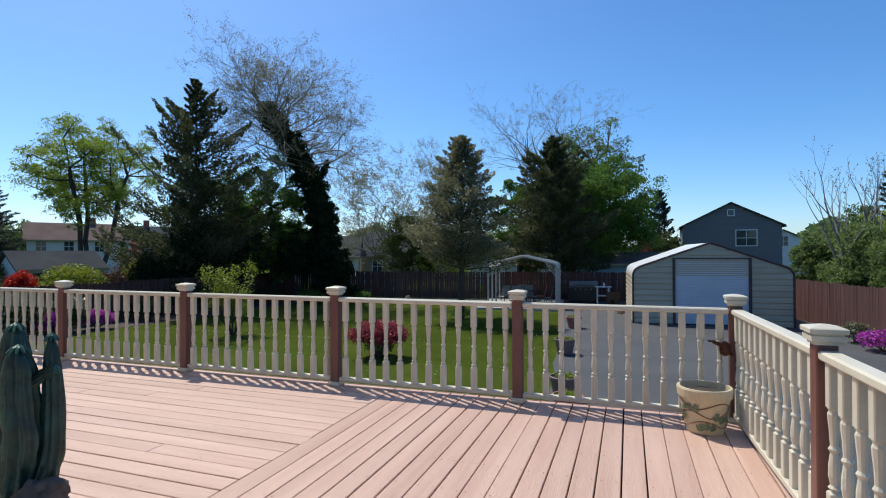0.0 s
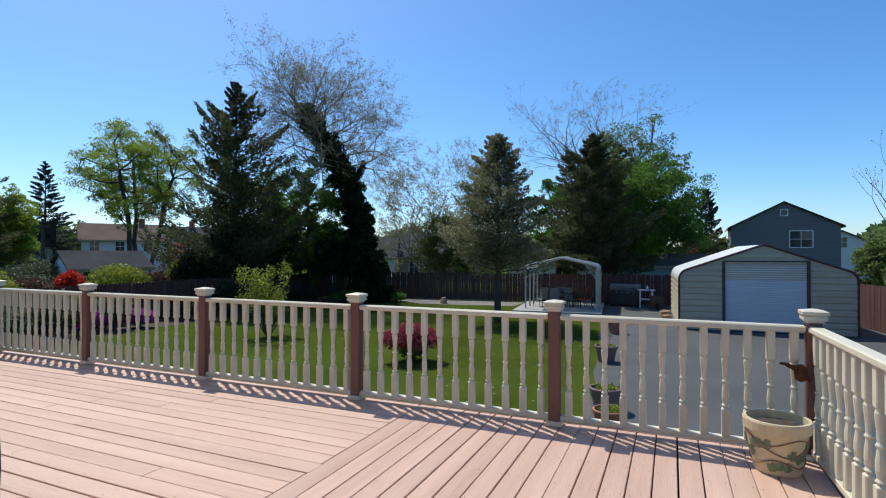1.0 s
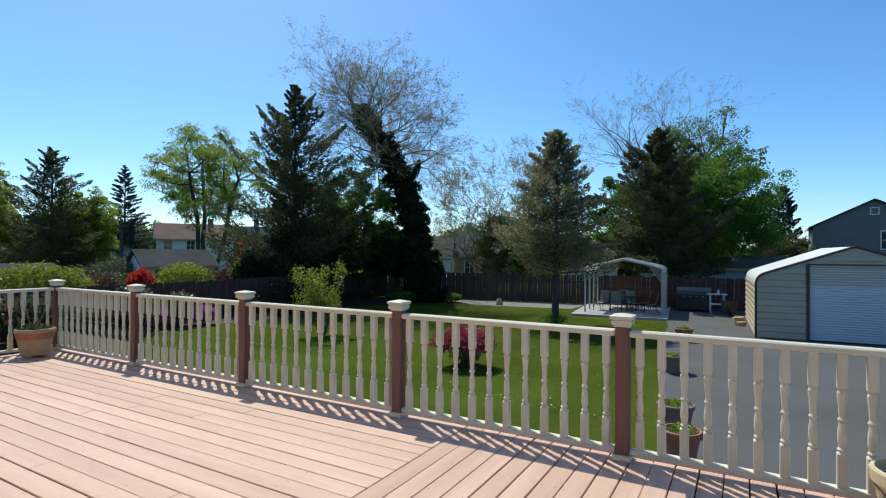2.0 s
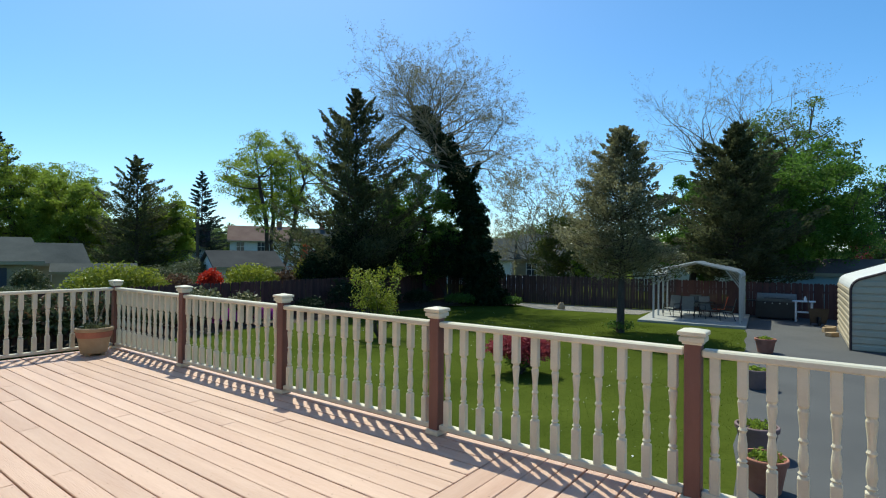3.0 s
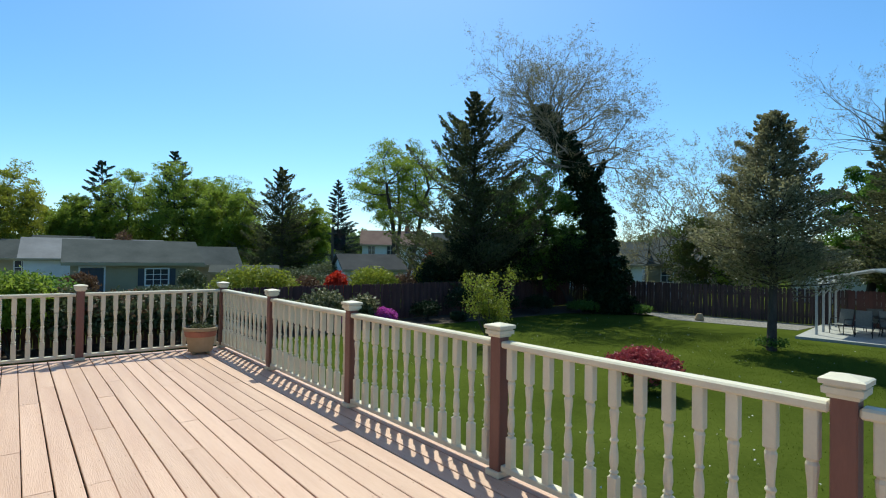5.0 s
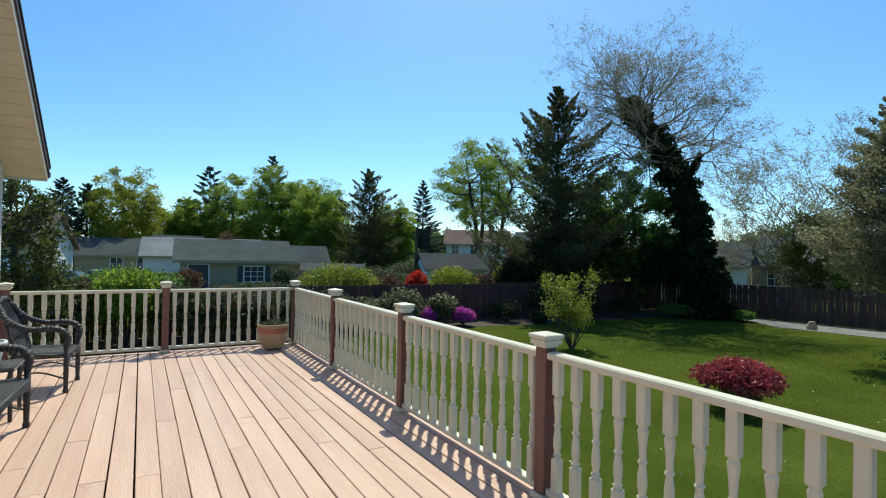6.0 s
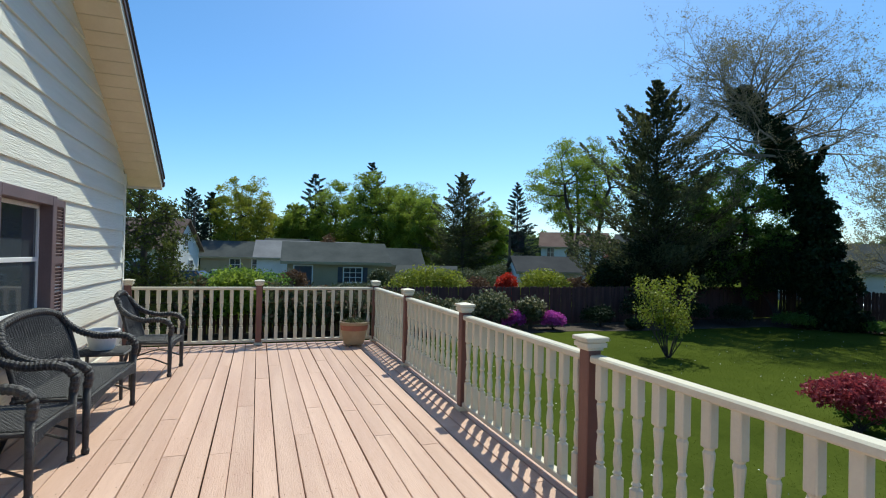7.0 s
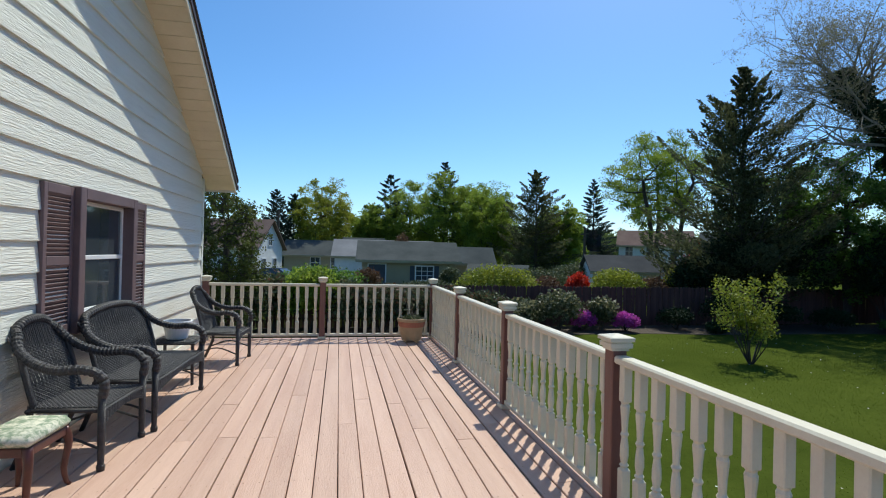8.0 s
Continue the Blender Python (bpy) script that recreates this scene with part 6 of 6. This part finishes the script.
# ---- grass ----
def grass():
    rng = np.random.default_rng(7)
    n = 70000
    y = -0.6 + 20 * rng.random(n) ** 1.3
    x = -15.5 + (drive_edge(y) + 15.4) * rng.random(n)
    a = rng.uniform(0, 2 * np.pi, n)
    h = rng.uniform(0.012, 0.035, n)
    w = 0.0022 + 0.0005 * np.maximum(y, 0)
    b = np.stack([x, y, np.full(n, GROUND)], 1)
    side = np.stack([np.cos(a), np.sin(a), np.zeros(n)], 1) * w[:, None]
    tip = b + np.stack([rng.normal(size=n) * 0.02, rng.normal(size=n) * 0.02, h], 1)
    v = np.stack([b - side, b + side, tip], 1).reshape(-1, 3)
    g = raw("grass", v, np.arange(3 * n).reshape(n, 3), GRASS)
    tagged(g, "short green lawn grass blades", "grass", kind="stuff")
    n = 420
    p = np.stack([rng.uniform(-14, 1, n), rng.uniform(0.5, 20, n), np.full(n, GROUND + 0.07)], 1)
    v, f = leaves(p, 0.028, rng, 0.95, 0.6)
    tagged(raw("clover_flowers", v, f, WHITE), "scattered pale clover flowers in the lawn", "flowers", kind="stuff")


grass()


# ---- fences: boards on rails ----
def picket_mesh(name, h, w, mat, pointed=True):
    bm = bmesh.new()
    t = 0.011
    pts = [(-w / 2, 0), (w / 2, 0), (w / 2, h - 0.06), (w * 0.18, h), (-w * 0.18, h), (-w / 2, h - 0.06)] if pointed else [(-w / 2, 0), (w / 2, 0), (w / 2, h), (-w / 2, h)]
    a = [bm.verts.new((x, -t, z)) for x, z in pts]
    b = [bm.verts.new((x, t, z)) for x, z in pts]
    bm.faces.new(a)
    bm.faces.new(b[::-1])
    for i in range(len(pts)):
        j = (i + 1) % len(pts)
        bm.faces.new((a[j], a[i], b[i], b[j]))
    me = bpy.data.meshes.new(name)
    bm.to_mesh(me)
    bm.free()
    me.materials.append(mat)
    return me


def fence(name, a, b, h, pitch, width, mat, label, pointed=True):
    a, b = Vector(a), Vector(b)
    length = (b - a).length
    turn = math.degrees(math.atan2(b.y - a.y, b.x - a.x))
    f = tagged(thing(name, (a.x, a.y, GROUND), label, "fence", turn=turn), kind="structure")
    for z in (0.35, h - 0.45):
        part("rail", box(0, length, 0.013, 0.055, z, z + 0.09), mat, f)
    n = int(length / 2.4)
    for i in range(n + 1):
        part("post", box(length * i / n - 0.05, length * i / n + 0.05, 0.056, 0.15, 0, h + 0.02), mat, f)
    me = picket_mesh("picket", h, width, mat, pointed)
    n = int(length / pitch)
    rng = np.random.default_rng(len(name))
    for i in range(n):
        o = new("picket", me)
        o.parent = f
        o.matrix_basis = pose((i + 0.5) * pitch, rng.normal() * 0.004, 0.02 + rng.normal() * 0.012, 0, rng.normal() * 0.5, 0)


fence("fence_back", (-18.5, 24.6), (-4.3, 26.2), 1.72, 0.155, 0.139, FENCE_GREY, "weathered dark wooden picket fence at the back")
fence("fence_patio", (-4.25, 26.25), (9.2, 27.7), 1.72, 0.15, 0.143, FENCE, "red-brown stained board fence behind the patio")
fence("fence_side", (-17.75, -9.0), (-18.5, 24.5), 1.70, 0.15, 0.14, FENCE, "dark red-brown board fence along the side")
fence("fence_right", (8.75, 27.6), (12.4, 2.0), 1.72, 0.15, 0.146, FENCE, "red-brown stained board fence by the driveway", False)


# ---- lap siding of the gable wall ----
LAP, PHASE = 0.226, 0.825
z = PHASE - 5 * LAP
while z < soffit_z(RIDGE_X):
    z1 = z + LAP
    spans = [(LEFT_X + 0.062, RIGHT_X)]
    if z > EAVE_Z - LAP:
        lx = LEFT_X + max(0.0, (z1 - EAVE_Z) / PITCH)
        rx = min(RIGHT_X, 2 * RIDGE_X - lx)
        spans = [(max(lx, LEFT_X + 0.062), rx)]
    elif z1 > 0.72 and z < 1.95:
        spans = [(LEFT_X + 0.062, fx0), (fx1, RIGHT_X)]
    if z < fz1 - 0.01 < z1:
        bm = bmesh.new()
        slope = 0.024 - 0.021 * (fz1 - z) / LAP
        prof = [(slope, fz1), (0.003, z1 + 0.01), (-0.02, z1 + 0.01), (-0.02, fz1)]
        a = [bm.verts.new((fx0, WALL_Y + o, h)) for o, h in prof]
        b = [bm.verts.new((fx1, WALL_Y + o, h)) for o, h in prof]
        bm.faces.new(a)
        bm.faces.new(b[::-1])
        for i in range(4):
            bm.faces.new((a[(i + 1) % 4], a[i], b[i], b[(i + 1) % 4]))
        bmesh.ops.recalc_face_normals(bm, faces=bm.faces)
        part("siding_board", bm, SIDING, wall_north)
    for xa, xb in spans:
        if xb - xa < 0.2:
            continue
        bm = bmesh.new()
        prof = [(0.0, z), (0.024, z), (0.024, z + 0.012), (0.003, z1 + 0.01), (-0.02, z1 + 0.01), (-0.02, z)]
        xa0 = xa - (LAP / PITCH if z > EAVE_Z - LAP and xa > LEFT_X + 0.07 else 0.0)
        a = [bm.verts.new((xa if h > z + 0.1 else max(xa0, LEFT_X + 0.062), WALL_Y + o, h)) for o, h in prof]
        b = [bm.verts.new((xb, WALL_Y + o, h)) for o, h in prof]
        bm.faces.new(a[::-1])
        bm.faces.new(b)
        for i in range(len(prof)):
            j = (i + 1) % len(prof)
            bm.faces.new((a[i], a[j], b[j], b[i]))
        bmesh.ops.recalc_face_normals(bm, faces=bm.faces)
        part("siding_board", bm, SIDING, wall_north)
    z = z1

# ---- deck boards ----
deck_floor = tagged(thing("floor_deck", (0, 0, 0), "pinkish-tan painted wooden deck of long planks", "deck"), kind="structure")
rng = np.random.default_rng(4)
PITCH_B, WB = 0.146, 0.1370
SEAM0, SEAM1 = 0.657, 0.815


def plank(x0, x1, y0, y1, along_y=False):
    length = (y1 - y0) if along_y else (x1 - x0)
    wide = (x1 - x0) if along_y else (y1 - y0)
    bm = box(-length / 2, length / 2, -wide / 2, wide / 2, -0.028, 0, 0.004)
    o = part("plank", bm, DECK, deck_floor)
    o.matrix_basis = pose((x0 + x1) / 2, (y0 + y1) / 2, rng.normal() * 0.0008, 0, 0, (90 if along_y else 0) + rng.normal() * 0.03)
    return o


PITCH_L, WL = 0.1545, 0.145
y = -0.815
k = 0
while y > WALL_Y + 0.05:
    y0 = max(y - WL + rng.uniform(-0.006, 0.003), WALL_Y + 0.032)
    cuts = [-6.22, -6.22 + (2.35, 3.6, 4.7, 1.6)[k % 4] + rng.uniform(-0.25, 0.25), SEAM0 - 0.004]
    if k % 3 == 1:
        cuts.insert(2, cuts[1] + 2.4)
    for a, b in zip(cuts, cuts[1:]):
        plank(a + 0.002, b - 0.002, y0, min(y, RAIL_Y + 0.075))
    y -= PITCH_L
    k += 1
plank(SEAM0, SEAM1 - 0.006, WALL_Y + 0.04, RAIL_Y + 0.075, True)
x = SEAM1
k = 0
while x < 3.885:
    cut = -4.5 - 0.9 * (k % 3)
    wide = WB + rng.uniform(-0.002, 0.005)
    plank(x, x + wide, cut + 0.002, RAIL_Y + 0.075, True)
    plank(x, x + wide, -8.0, cut - 0.002, True)
    x += PITCH_B
    k += 1
v, f = [], []
for i in range(24):
    for k in range(26):
        for e in (0.025, 0.117):
            cx, cy = -5.98 + i * 0.41 + rng.normal() * 0.008, -0.815 - k * PITCH_L - e + rng.normal() * 0.003
            if i > 15:
                cx, cy = SEAM1 + (k % 20) * PITCH_B + e, -1.2 - (i - 16) * 0.41
                if k > 19:
                    continue
            elif cx > SEAM0 or cy < WALL_Y + 0.1:
                continue
            n = len(v)
            v += [(cx + 0.0038 * math.cos(q * 1.047), cy + 0.0038 * math.sin(q * 1.047), 0.0028) for q in range(6)]
            f.append(tuple(range(n, n + 6)))
tagged(raw("nail_heads", v, f, RUST), "rows of small rusty nail heads in the deck boards", "nails", kind="stuff")
part("fascia", box(-6.24, 3.92, RAIL_Y + 0.078, RAIL_Y + 0.10, -0.26, 0.0), DECK_EDGE, deck_floor, "dark brown edge board")
part("fascia", box(-6.245, -6.223, WALL_Y, RAIL_Y + 0.076, -0.26, 0.0), DECK_EDGE, deck_floor, "dark brown edge board")
part("fascia", box(3.925, 3.945, -8.0, RAIL_Y + 0.10, -0.26, 0.0), DECK_EDGE, deck_floor, "dark brown edge board")
for i in range(25):
    x = -6.1 + i * 0.41
    part("joist", box(x - 0.02, x + 0.02, -8.0 if x > RIGHT_X else WALL_Y + 0.02, RAIL_Y + 0.07, -0.22, -0.034), JOIST, deck_floor)
part("under_shade", box(-6.2, 3.9, -8.0, RAIL_Y + 0.07, -0.24, -0.225), JOIST, deck_floor)
